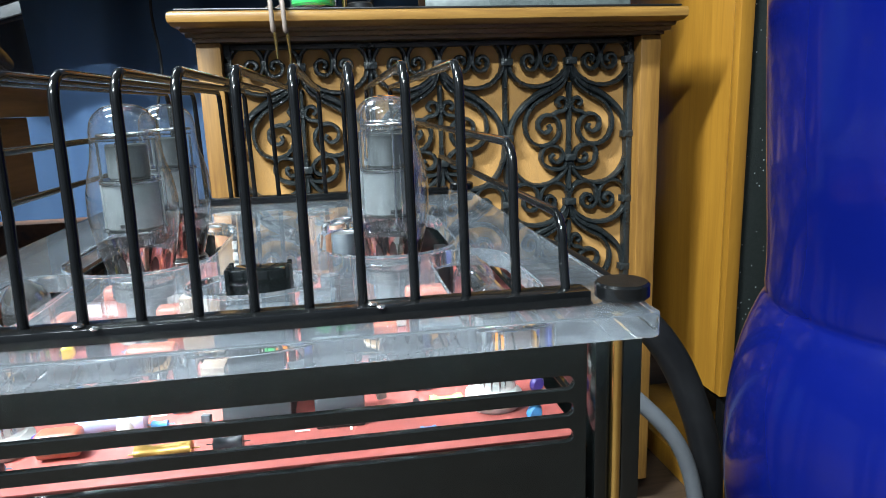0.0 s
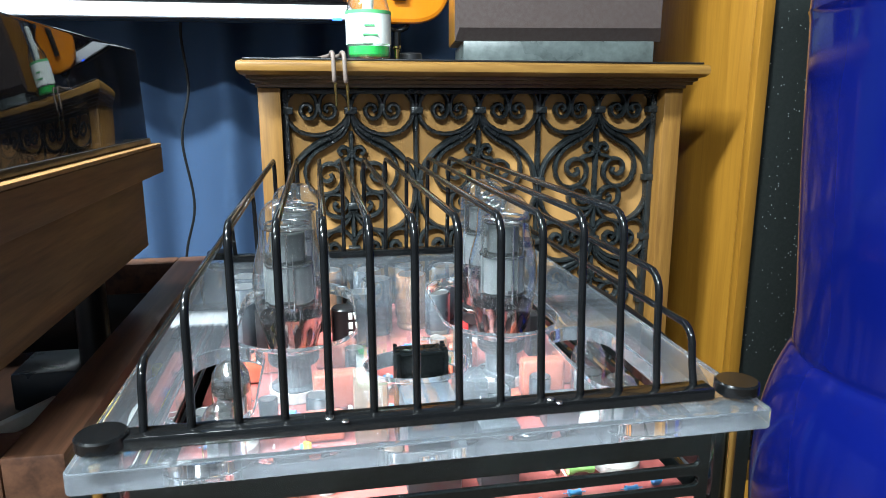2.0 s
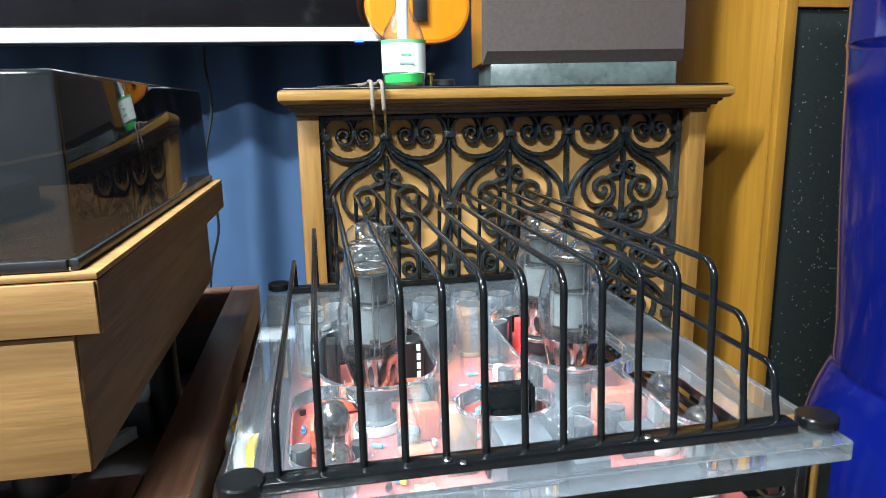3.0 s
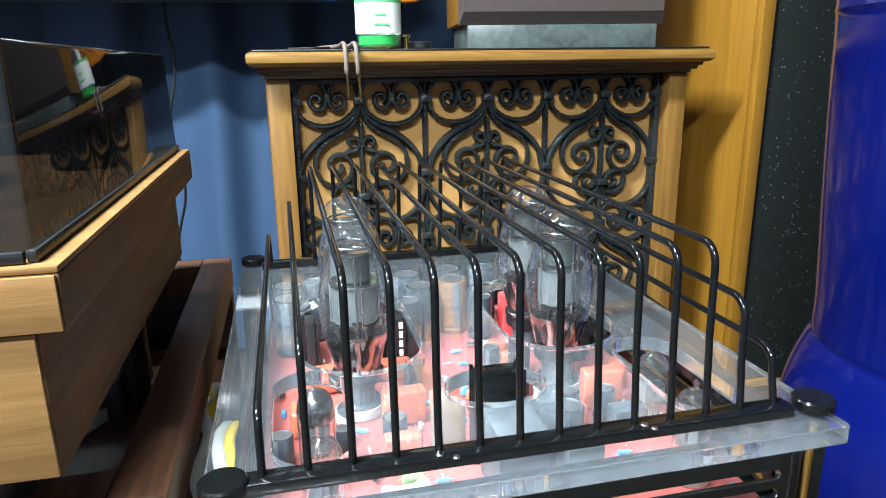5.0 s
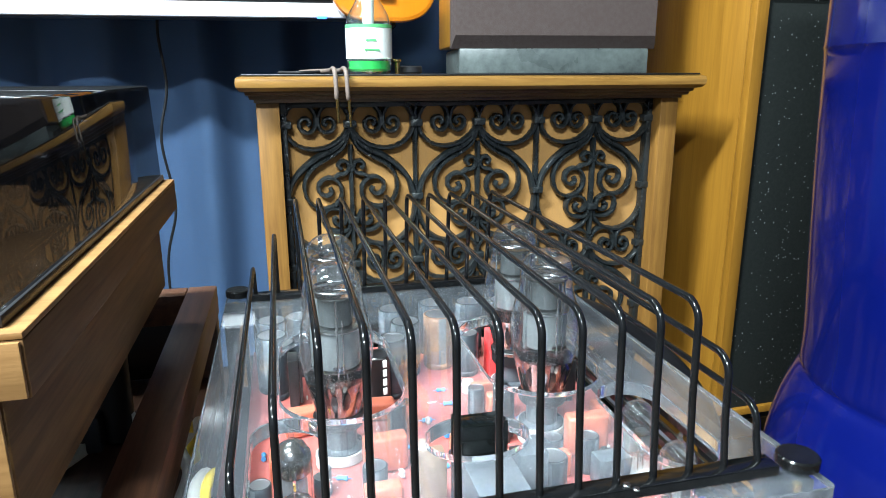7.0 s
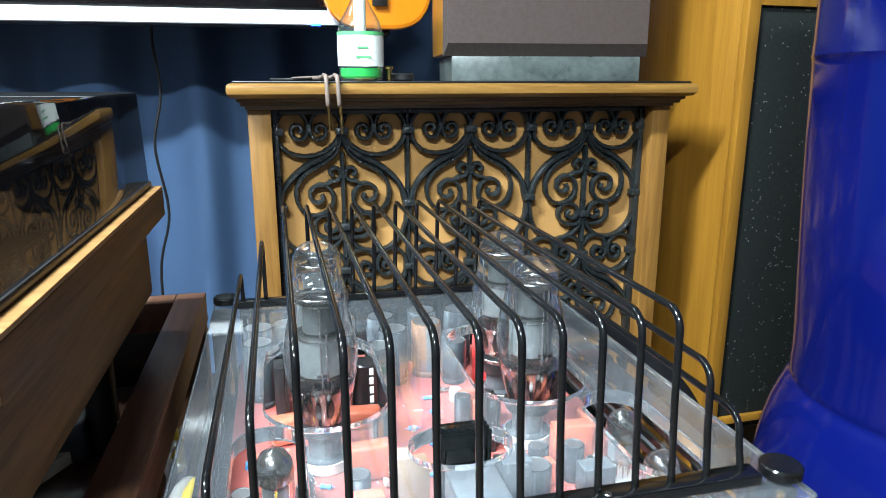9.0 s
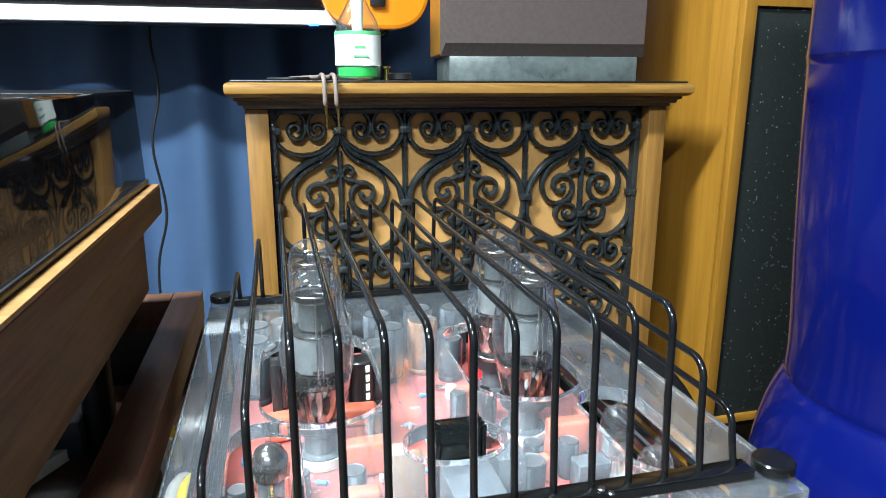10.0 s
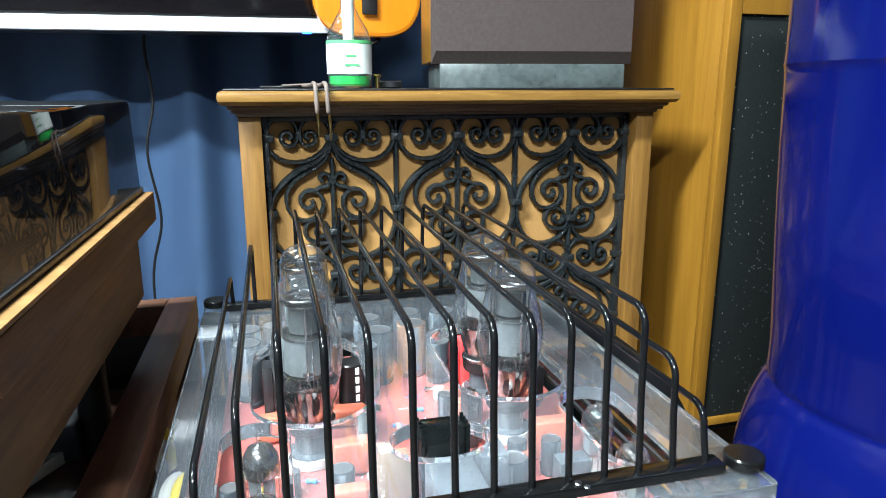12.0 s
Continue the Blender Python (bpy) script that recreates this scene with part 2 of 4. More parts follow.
M_VIOLIN = mat("orange_violin_varnish", (0.75, 0.23, 0.012), 0.18, 0, 0.08, 25, 0.0, (4, 1, 1), coat=0.8)
M_LABEL = mat("white_paper_label", (0.82, 0.85, 0.8), 0.6, 0, 0.05, 100)
M_GREENLIQ = mat("green_liquid", (0.02, 0.5, 0.08), 0.15, 0, 0.1, 60)
M_GREENPAPER = mat("green_print", (0.1, 0.45, 0.16), 0.5, 0, 0.1, 100)
M_CABLE = mat("taupe_cable", (0.16, 0.12, 0.10), 0.5, 0, 0.1, 100)
M_BLACKCABLE = mat("black_cable", (0.008, 0.008, 0.009), 0.5, 0, 0.2, 100, spec=0.25)
M_GREYCABLE = mat("grey_cable", (0.10, 0.105, 0.115), 0.4, 0, 0.1, 100)
M_WHITECABLE = mat("white_cable", (0.7, 0.7, 0.66), 0.5, 0, 0.1, 100)
M_YELLOW = mat("yellow_plastic", (0.8, 0.58, 0.04), 0.45, 0, 0.1, 100)
# Walls and ceiling are unseen; their dark colours hold back bounced light.
M_WALL = mat("dark_wall_paint", (0.055, 0.06, 0.075), 0.8, 0, 0.05, 30, 0.1)
M_CEIL = mat("grey_ceiling_paint", (0.13, 0.13, 0.13), 0.9, 0, 0.04, 20)
M_FLOOR = wood("dark_floor_wood", (0.035, 0.022, 0.015), (0.08, 0.05, 0.032), 0.4, (2, 20, 20))
M_LIT = glowing("lamp_diffuser", (0.94, 1.0, 1.0), 6.0)
M_LED = glowing("blue_led", (0.02, 0.1, 1.0), 6.0)
M_PLATTER = mat("black_rubber_mat", (0.012, 0.012, 0.013), 0.6, 0, 0.2, 200)


# ---- mesh helpers ----
def thing(name, x, y, z, label, category, group="", kind="", rz=0):
    ob = new(name)
    ob.empty_display_size = 0.02
    ob.matrix_world = pose(x, y, z, 0, 0, rz)
    return tagged(ob, label, category, group, kind)


def finish(me, material, angle=38):
    me.materials.append(material)
    for p in me.polygons:
        p.use_smooth = True
    me.set_sharp_from_angle(angle=radians(angle))
    return me


def part(name, bm, material, parent, label="", m=None, angle=38):
    me = bpy.data.meshes.new(name)
    bm.normal_update()
    bm.to_mesh(me)
    bm.free()
    finish(me, material, angle)
    ob = new(name, me)
    ob.parent = parent
    if m is not None:
        ob.matrix_basis = m
    if label:
        ob["label"] = label
    return ob


def again(name, ob, parent, m):
    """A part that shares its mesh with ob."""
    o = new(name, ob.data)
    o.parent = parent
    o.matrix_basis = m
    return o


def box(lo, hi, bevel=0.0, bm=None, segs=2):
    bm = bm or bmesh.new()
    made = bmesh.ops.create_cube(bm, size=1)["verts"]
    for v in made:
        v.co = Vector([lo[i] + (v.co[i] + 0.5) * (hi[i] - lo[i]) for i in range(3)])
    if bevel:
        edges = list({e for v in made for e in v.link_edges})
        bmesh.ops.bevel(bm, geom=edges, offset=bevel, segments=segs, affect="EDGES", profile=0.5)
    return bm


def lathe(profile, seg=32, bm=None, centre=(0, 0, 0)):
    """Turns (radius, height) pairs about the upright axis; ends at radius 0 close it."""
    bm = bm or bmesh.new()
    cx, cy, cz = centre
    rings = []
    for r, z in profile:
        if r < 1e-6:
            rings.append([bm.verts.new((cx, cy, cz + z))])
        else:
            rings.append([bm.verts.new((cx + r * math.cos(2 * math.pi * i / seg), cy + r * math.sin(2 * math.pi * i / seg), cz + z)) for i in range(seg)])
    for a, b in zip(rings, rings[1:]):
        for i in range(seg):
            j = (i + 1) % seg
            if len(a) == 1 and len(b) > 1:
                bm.faces.new((a[0], b[j], b[i]))
            elif len(b) == 1 and len(a) > 1:
                bm.faces.new((a[i], a[j], b[0]))
            elif len(a) > 1:
                bm.faces.new((a[i], a[j], b[j], b[i]))
    bmesh.ops.recalc_face_normals(bm, faces=bm.faces)
    return bm


def rod(r, h, seg=20, bevel=0.0, bm=None, centre=(0, 0, 0)):
    b = bevel
    prof = [(0, 0), (r - b, 0), (r, b), (r, h - b), (r - b, h), (0, h)] if b else [(0, 0), (r, 0), (r, h), (0, h)]
    return lathe(prof, seg, bm, centre)


def spline(points, n=6):
    """A smooth line through the points."""
    P = [Vector(p) for p in points]
    P = [P[0] * 2 - P[1]] + P + [P[-1] * 2 - P[-2]]
    out = []
    for i in range(1, len(P) - 2):
        p0, p1, p2, p3 = P[i - 1:i + 3]
        for k in range(n):
            t = k / n
            out.append(0.5 * (2 * p1 + (p2 - p0) * t + (2 * p0 - 5 * p1 + 4 * p2 - p3) * t * t + (3 * p1 - p0 - 3 * p2 + p3) * t ** 3))
    out.append(P[-2])
    return out


def tube(points, r, seg=10, bm=None, r_end=None):
    """A round bar along a line of points in space."""
    bm = bm or bmesh.new()
    pts = [Vector(p) for p in points]
    rings = []
    up = None
    for i, p in enumerate(pts):
        d = (pts[min(i + 1, len(pts) - 1)] - pts[max(i - 1, 0)]).normalized()
        if up is None:
            up = d.orthogonal().normalized()
        up = (up - d * up.dot(d)).normalized()
        side = d.cross(up)
        k = r if r_end is None else r + (r_end - r) * i / (len(pts) - 1)
        rings.append([bm.verts.new(p + k * (math.cos(2 * math.pi * j / seg) * up + math.sin(2 * math.pi * j / seg) * side)) for j in range(seg)])
    for a, b in zip(rings, rings[1:]):
        for j in range(seg):
            bm.faces.new((a[j], a[(j + 1) % seg], b[(j + 1) % seg], b[j]))
    bm.faces.new(rings[0][::-1])
    bm.faces.new(rings[-1])
    bmesh.ops.recalc_face_normals(bm, faces=bm.faces)
    return bm


def strap(points, width, depth, bm=None):
    """A flat forged strap that stands off a wall: the line runs in x and z, its thickness in y."""
    bm = bm or bmesh.new()
    pts = [Vector(p) for p in points]
    rings = []
    for i, p in enumerate(pts):
        d = (pts[min(i + 1, len(pts) - 1)] - pts[max(i - 1, 0)]).normalized()
        n = Vector((-d.y, d.x))
        w = width * (1 + 0.13 * math.sin(i * 1.9 + p.x * 300)) / 2
        ring = []
        for k, y in ((-1, 0.0), (-1, -depth * 0.65), (-0.45, -depth), (0.45, -depth), (1, -depth * 0.65), (1, 0.0)):
            q = p + n * w * k
            ring.append(bm.verts.new((q.x, y, q.y)))
        rings.append(ring)
    for a, b in zip(rings, rings[1:]):
        for j in range(6):
            bm.faces.new((a[j], a[(j + 1) % 6], b[(j + 1) % 6], b[j]))
    bm.faces.new(rings[0][::-1])
    bm.faces.new(rings[-1])
    bmesh.ops.recalc_face_normals(bm, faces=bm.faces)
    return bm


def oval(cx, cy, rx, ry0, ry1=None, n=14):
    """A rounded slot: half rounds at both ends, joined by straight sides when ry1 is given."""
    ry1 = ry0 if ry1 is None else ry1
    out = []
    for i in range(2 * n + 1):
        a = math.pi * i / (2 * n)
        out.append((cx + rx * math.cos(a), ry1 + rx * math.sin(a) if ry1 != ry0 else cy + ry0 * math.sin(a)))
    for i in range(2 * n + 1):
        a = math.pi + math.pi * i / (2 * n)
        out.append((cx + rx * math.cos(a), ry0 + rx * math.sin(a) if ry1 != ry0 else cy + ry0 * math.sin(a)))
    return out


def rounded(x0, y0, x1, y1, r, n=5):
    out = []
    for cx, cy, a0 in ((x1 - r, y1 - r, 0), (x0 + r, y1 - r, 90), (x0 + r, y0 + r, 180), (x1 - r, y0 + r, 270)):
        for i in range(n + 1):
            a = radians(a0 + 90 * i / n)
            out.append((cx + r * math.cos(a), cy + r * math.sin(a)))
    return out


def cut_sheet(name, outlines, thick, bevel, material, parent, m, label=""):
    """A sheet of even thickness with holes cut through: the first outline is its rim, the others the holes."""
    cu = bpy.data.curves.new(name, "CURVE")
    cu.dimensions, cu.fill_mode = "2D", "BOTH"
    cu.extrude, cu.bevel_depth, cu.bevel_resolution, cu.offset = thick / 2 - bevel, bevel, 1, -bevel
    for line in outlines:
        s = cu.splines.new("POLY")
        s.points.add(len(line) - 1)
        for pt, (x, y) in zip(s.points, line):
            pt.co = (x, y, 0, 1)
        s.use_cyclic_u = True
    tmp = new(name + "_outline", cu)
    bpy.context.view_layer.update()
    me = bpy.data.meshes.new_from_object(tmp.evaluated_get(bpy.context.evaluated_depsgraph_get()))
    bpy.data.objects.remove(tmp)
    bm = bmesh.new()
    bm.from_mesh(me)
    bmesh.ops.remove_doubles(bm, verts=bm.verts, dist=1e-5)
    bmesh.ops.recalc_face_normals(bm, faces=bm.faces)
    bpy.data.meshes.remove(me)
    return part(name, bm, material, parent, label, m, 14)


# ---- the room ----
def structure(name, lo, hi, material, label, bevel=0.0):
    ob = part(name, box(lo, hi, bevel), material, None)
    return tagged(ob, label, name.split("_")[0], "", "structure")


structure("floor", (-2.2, -2.2, -0.05), (2.2, 2.0, 0.0), M_FLOOR, "dark wooden floor of the listening room")
structure("wall_north", (-2.2, 1.75, 0), (2.2, 1.85, 2.4), M_WALL, "dark unseen wall behind the curtain")
structure("wall_south", (-2.2, -2.2, 0), (2.2, -2.1, 2.4), M_WALL, "dark unseen wall behind the camera")
structure("wall_east", (2.1, -2.1, 0), (2.2, 1.75, 2.4), M_WALL, "dark unseen side wall of the room")
structure("wall_west", (-2.2, -2.1, 0), (-2.1, 1.75, 2.4), M_WALL, "dark unseen side wall of the room")
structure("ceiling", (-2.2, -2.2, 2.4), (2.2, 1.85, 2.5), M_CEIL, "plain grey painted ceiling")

for lx, ly, lz in LAMPS:
    lamp = thing("ceiling_light", lx, ly, lz, "long white ceiling lamp with a glowing diffuser", "ceiling light", "ceiling lights")
    part("housing", box((-0.50, -0.05, 0.045), (0.50, 0.05, 0.085), 0.006), M_CEIL, lamp)
    part("diffuser", box((-0.49, -0.075, 0.012), (0.49, 0.075, 0.044), 0.008), M_LIT, lamp)
    for x in (-0.4, 0.4):
        part("hanger", rod(0.006, 0.1155, 10, 0, None, (x, 0, 0.0845)), M_STEEL, lamp)


def curtain():
    nx, nz = 260, 24
    bm = bmesh.new()
    grid = []
    for i in range(nx + 1):
        x = -1.9 + 3.4 * i / nx
        row = []
        for j in range(nz + 1):
            z = 0.02 + 2.2 * j / nz
            fold = 0.040 * math.sin(x * 27 + 1.4 * math.sin(x * 4.1)) + 0.006 * math.sin(x * 61 + 0.4 * z) + 0.01 * noise.noise((x * 5, z * 1.3, 2))
            row.append(bm.verts.new((x + 0.006 * math.sin(z * 5 + x * 9), fold * (0.75 + 0.12 * z), z)))
        grid.append(row)
    for i in range(nx):
        for j in range(nz):
            bm.faces.new((grid[i][j], grid[i + 1][j], grid[i + 1][j + 1], grid[i][j + 1]))
    bmesh.ops.solidify(bm, geom=bm.faces, thickness=0.002)
    ob = thing("curtain", 0, 1.58, 0, "floor-length blue cloth curtain hanging in soft folds", "curtain")
    part("cloth", bm, M_CURT, ob)
    part("curtain_rail", box((-1.95, -0.02, 2.22), (1.55, 0.02, 2.26), 0.004), M_STEEL, ob)
    for x in (-1.9, 1.5):
        part("bracket", box((x - 0.01, -0.01, 2.23), (x + 0.01, 0.169, 2.25), 0.002), M_STEEL, ob)


curtain()


def television():
    tv = thing("television", -0.52, 1.30, 0.535, "large black flat television with a silver bottom edge", "television", rz=-4)
    part("cabinet", box((-0.62, 0.0, 0.385), (0.62, 0.05, 1.08), 0.006), M_PLASTIC, tv)
    part("screen", box((-0.605, -0.006, 0.425), (0.605, 0.0, 1.065), 0.001), M_SCREEN, tv, "black switched-off screen")
    bar = part("bezel", box((-0.62, -0.016, 0.388), (0.62, -0.0005, 0.418), 0.004), M_TVBAR, tv, "bright silver bottom bezel")
    part("power_light", box((0.545, -0.0175, 0.386), (0.565, -0.0162, 0.391), 0.0004), M_LED, bar, "small blue power light")
    part("wall_arm", box((-0.1, 0.05, 0.60), (0.1, 0.46, 0.70), 0.006), M_PLASTIC, tv)


television()


# ---- the loudspeaker with the wrought-iron front ----
U, V = 0.2 / 435, 0.21 / 480
LOBE = [(322, 135), (326, 100), (345, 72), (372, 62), (400, 70), (418, 95), (421, 128), (412, 150), (394, 158), (376, 148), (370, 128), (380, 112), (396, 112), (403, 126), (394, 134)]
BASKET = [(322, 135), (330, 165), (360, 198), (405, 212), (455, 205), (495, 180), (518, 150), (525, 128)]
OGEE = [(523, 140), (505, 185), (470, 215), (420, 240), (370, 280), (335, 330), (318, 400)]
BELLY = [(318, 400), (322, 450), (345, 505), (385, 540), (430, 550), (480, 535), (512, 500), (523, 465)]
ARM = [(524, 150), (505, 205), (460, 240), (410, 270), (382, 310), (378, 355), (395, 395), (430, 413), (468, 405), (492, 375), (492, 338), (470, 312), (440, 312), (422, 332), (425, 358), (445, 370), (462, 358), (457, 342)]
BUD = [(466, 314), (486, 300), (506, 296), (520, 280), (514, 258), (496, 254), (486, 268), (496, 280)]
CURL = [(522, 455), (510, 490), (470, 495), (438, 475), (432, 440), (450, 415), (485, 418), (505, 440), (500, 465), (478, 472), (465, 455), (475, 443)]


def unit_line(pts):
    return [Vector(((x - 527) * U, (130 - y) * V)) for x, y in pts]


def iron_speaker():
    sp = thing("loudspeaker", 0.2135, 0.70, 0, "honey walnut floor loudspeaker with a scrolled black iron front", "loudspeaker")
    W, D, ZT = 0.327, 0.42, 0.769
    body = bmesh.new()
    box((-W, 0.0, 0.05), (-W + 0.031, 0.03, ZT), 0.0015, body)
    box((W - 0.031, 0.0, 0.05), (W, 0.03, ZT), 0.0015, body)
    box((-W + 0.0315, 0.0, 0.05), (W - 0.0315, 0.03, 0.10), 0.0015, body)
    part("front_frame", body, M_WALNUT, sp)
    side = bmesh.new()
    box((-W, 0.0305, 0.05), (-W + 0.02, D, ZT), 0.001, side)
    part("side_panel", side, M_WALNUT, sp)
    part("side_panel", box((W - 0.02, 0.0305, 0.05), (W, D, ZT), 0.001), M_WALNUT, sp)
    part("back_panel", box((-W + 0.0205, D - 0.02, 0.05), (W - 0.0205, D, ZT), 0.001), M_WALNUT, sp)
    part("plinth", box((-W + 0.01, 0.02, 0.0), (W - 0.01, D - 0.01, 0.0495), 0.002), M_RAIL, sp)
    part("grille_cloth", box((-W + 0.0315, 0.040, 0.1005), (W - 0.0315, 0.05, ZT)), M_CLOTH, sp, "golden tan grille cloth")
    # moulded top: (overhang, height) steps swept round three sides
    steps = [(0.003, 0.7695), (0.003, 0.774), (0.010, 0.7745), (0.011, 0.779), (0.0155, 0.7805), (0.0165, 0.7845), (0.024, 0.786), (0.0285, 0.7905), (0.0295, 0.796), (0.0285, 0.8015), (0.026, 0.8035), (0.022, 0.8045)]
    def moulding(name, steps, material, label):
        cap = bmesh.new()
        rings = []
        for o, z in steps:
            l, r = o * 0.82, o * 0.60
            rings.append([cap.verts.new(c) for c in ((-W - l, -o * 1.5, z), (W + r, -o * 1.5, z), (W + r, D, z), (-W - l, D, z))])
        for p, q in zip(rings, rings[1:]):
            for i in range(4):
                cap.faces.new((p[i], p[(i + 1) % 4], q[(i + 1) % 4], q[i]))
        cap.faces.new(rings[0][::-1])
        cap.faces.new(rings[-1])
        part(name, cap, material, sp, label)

    moulding("cornice", steps[:6], M_CORNICE, "darker brown stepped moulding")
    moulding("cap", [(0.0166, 0.7847)] + steps[6:], M_CAP, "rounded honey walnut top edge")
    part("top_cover", box((-W - 0.016, -0.034, 0.8048), (W + 0.012, D - 0.004, 0.8075), 0.001), M_PLASTIC, sp, "thin dark sheet over the top")
    # iron front
    gx = 0.2955
    iron = part("iron_front", box((-gx + 0.0092, 0.024, 0.761), (gx - 0.0092, 0.0385, 0.768), 0.0012), M_IRON, sp, "black hammered wrought-iron scrollwork")
    part("frame_bar", box((-gx, 0.022, 0.103), (-gx + 0.009, 0.0385, 0.768), 0.0012), M_IRON, iron)
    part("frame_bar", box((gx - 0.009, 0.022, 0.103), (gx, 0.0385, 0.768), 0.0012), M_IRON, iron)
    part("frame_bar", box((-gx + 0.0092, 0.024, 0.103), (gx - 0.0092, 0.0385, 0.110), 0.0012), M_IRON, iron)
    w, d = 0.0072, 0.011
    proto = {}
    mid = (322 + 527) / 2

    def put(name, key, pts, x, z, flip, width=w):
        m = Matrix.Translation((x, 0.036, z)) @ Matrix.Diagonal((-1 if flip else 1, 1, 1, 1))
        if key in proto:
            again(name, proto[key], iron, m)
        else:
            proto[key] = part(name, strap(spline(pts, 4), width, d), M_IRON, iron, "", m)

    lobe2 = [(2 * mid - x, y) for x, y in LOBE]
    for row in range(4):
        z = 0.737 - 0.21 * row
        for c in (-0.197, 0.0, 0.197):
            for flip in (False, True):
                put("scroll", "lobe", unit_line(LOBE), c, z, flip, 0.0066)
                put("scroll", "lobe2", unit_line(lobe2), c, z, flip, 0.0066)
                if row < 3:
                    put("scroll", "basket", unit_line(BASKET), c, z, flip)
                    put("scroll", "ogee", unit_line(OGEE), c, z, flip, 0.0090)
                    put("scroll", "belly", unit_line(BELLY), c, z, flip)
                    put("scroll", "arm", unit_line(ARM), c, z, flip, 0.0066)
                    put("scroll", "bud", unit_line(BUD), c, z, flip, 0.0066)
                    put("scroll", "curl", unit_line(CURL), c, z, flip, 0.0066)
            if row < 3:
                put("stem", "stem", [Vector((0, -0.03)), Vector((0, -0.08)), Vector((0, -0.14)), Vector((0, -0.19))], c, z, False, 0.0068)
                for cx, cz, cw in ((0, 0, 0.018), (0, -0.142, 0.016)):
                    key = ("clamp", cw)
                    m = Matrix.Translation((c + cx, 0.036, z + cz))
                    if key in proto:
                        again("clamp", proto[key], iron, m)
                    else:
                        proto[key] = part("clamp", box((-cw / 2, -0.0155, -0.005), (cw / 2, 0.0, 0.005), 0.001), M_IRON, iron, "", m)
        for x in (-0.2895, -0.0985, 0.0985, 0.2895):
            for cz in (0.0, -0.110):
                key = "border_clamp"
                m = Matrix.Translation((x, 0.0355, z + cz))
                if row == 3:
                    continue
                if key in proto:
                    again("clamp", proto[key], iron, m)
                else:
                    proto[key] = part("clamp", box((-0.009, -0.0145, -0.005), (0.009, 0.0, 0.005), 0.001), M_IRON, iron, "", m)
    for x in (-0.0985, 0.0985):
        part("upright", strap([Vector((x, 0.11 + 0.0651 * k)) for k in range(11)], 0.0075, 0.009), M_IRON, iron, "", Matrix.Translation((0, 0.038, 0)))


iron_speaker()


# ---- things on the loudspeaker ----
def small_speaker():
    sp = thing("bookshelf_speaker", 0.3695, 0.800, 0.8475, "wooden bookshelf loudspeaker with a dark brown cloth front", "loudspeaker", rz=-9)
    part("cabinet", box((-0.171, 0.022, 0.004), (0.171, 0.22, 0.32), 0.003), M_OAK, sp)
    bm = bmesh.new()
    x0, x1, z0, z1 = -0.173, 0.173, 0.0, 0.322
    rings = []
    for o, u, y in ((0.0, 0.0, 0.0215), (0.0, 0.0, 0.012), (0.006, 0.020, -0.004)):
        rings.append([bm.verts.new(c) for c in ((x0 + o, y, z0 + u), (x1 - o, y, z0 + u), (x1 - o, y, z1 - u), (x0 + o, y, z1 - u))])
    for a, b in zip(rings, rings[1:]):
        for i in range(4):
            bm.faces.new((a[i], a[(i + 1) % 4], b[(i + 1) % 4], b[i]))
    bm.faces.new(rings[-1])
    bm.faces.new(rings[0][::-1])
    bmesh.ops.recalc_face_normals(bm, faces=bm.faces)
    part("grille", bm, M_BRGRILLE, sp, "dark brown cloth front with bevelled edges")
    slab = thing("stone_slab", 0.373, 0.80, 0.8075, "grey-green stone slab under the bookshelf loudspeaker", "slab", rz=-9)
    part("slab", box((-0.163, 0.004, 0), (0.157, 0.20, 0.040), 0.002), M_SLAB, slab)


small_speaker()


def bottle():
    b = thing("bottle", 0.042, 0.69, 0.8075, "clear glass bottle with green liquid and a white label", "bottle")
    part("glass", lathe([(0, 0.001), (0.026, 0.0), (0.030, 0.004), (0.031, 0.02), (0.031, 0.062), (0.027, 0.078), (0.017, 0.095), (0.0105, 0.108), (0.0095, 0.135), (0.0115, 0.137), (0.0115, 0.146)], 36), M_GLASS, b)
    part("liquid", lathe([(0, 0.003), (0.026, 0.003), (0.0285, 0.006), (0.0288, 0.017), (0, 0.017)], 32), M_GREENLIQ, b, "bright green liquid")
    part("paper_label", lathe([(0.0312, 0.020), (0.0315, 0.020), (0.0315, 0.062), (0.0312, 0.062)], 36), M_LABEL, b, "white paper label")
    part("label_band", lathe([(0.0316, 0.0595), (0.0318, 0.0595), (0.0318, 0.064), (0.0316, 0.064)], 36), M_GREENPAPER, b, "green printed band")
    for k in (1, 3):
        part("label_print", box((-0.012 + 0.001 * k, -0.0322, 0.024 + 0.006 * k), (0.011 - 0.002 * k, -0.0300, 0.0265 + 0.006 * k)), M_GREENPAPER, b, "green line of print")
    part("inner_core", lathe([(0, 0.02), (0.006, 0.02), (0.0075, 0.06), (0.0085, 0.10), (0.0085, 0.13), (0, 0.13)], 16), M_LABEL, b, "white foam in the neck")
    t = thing("small_bolt", 0.083, 0.70, 0.8075, "small brass screw standing on the loudspeaker", "screw")
    part("shank", rod(0.0035, 0.016, 12, 0.0005), M_BRASS, t)
    part("head", rod(0.006, 0.004, 12, 0.0008, None, (0, 0, 0.016)), M_BRASS, t)
    t = thing("black_cap", 0.104, 0.71, 0.8075, "round black plastic cap on the loudspeaker", "cap")
    part("cap", rod(0.017, 0.011, 24, 0.002), M_PLASTIC, t)


bottle()


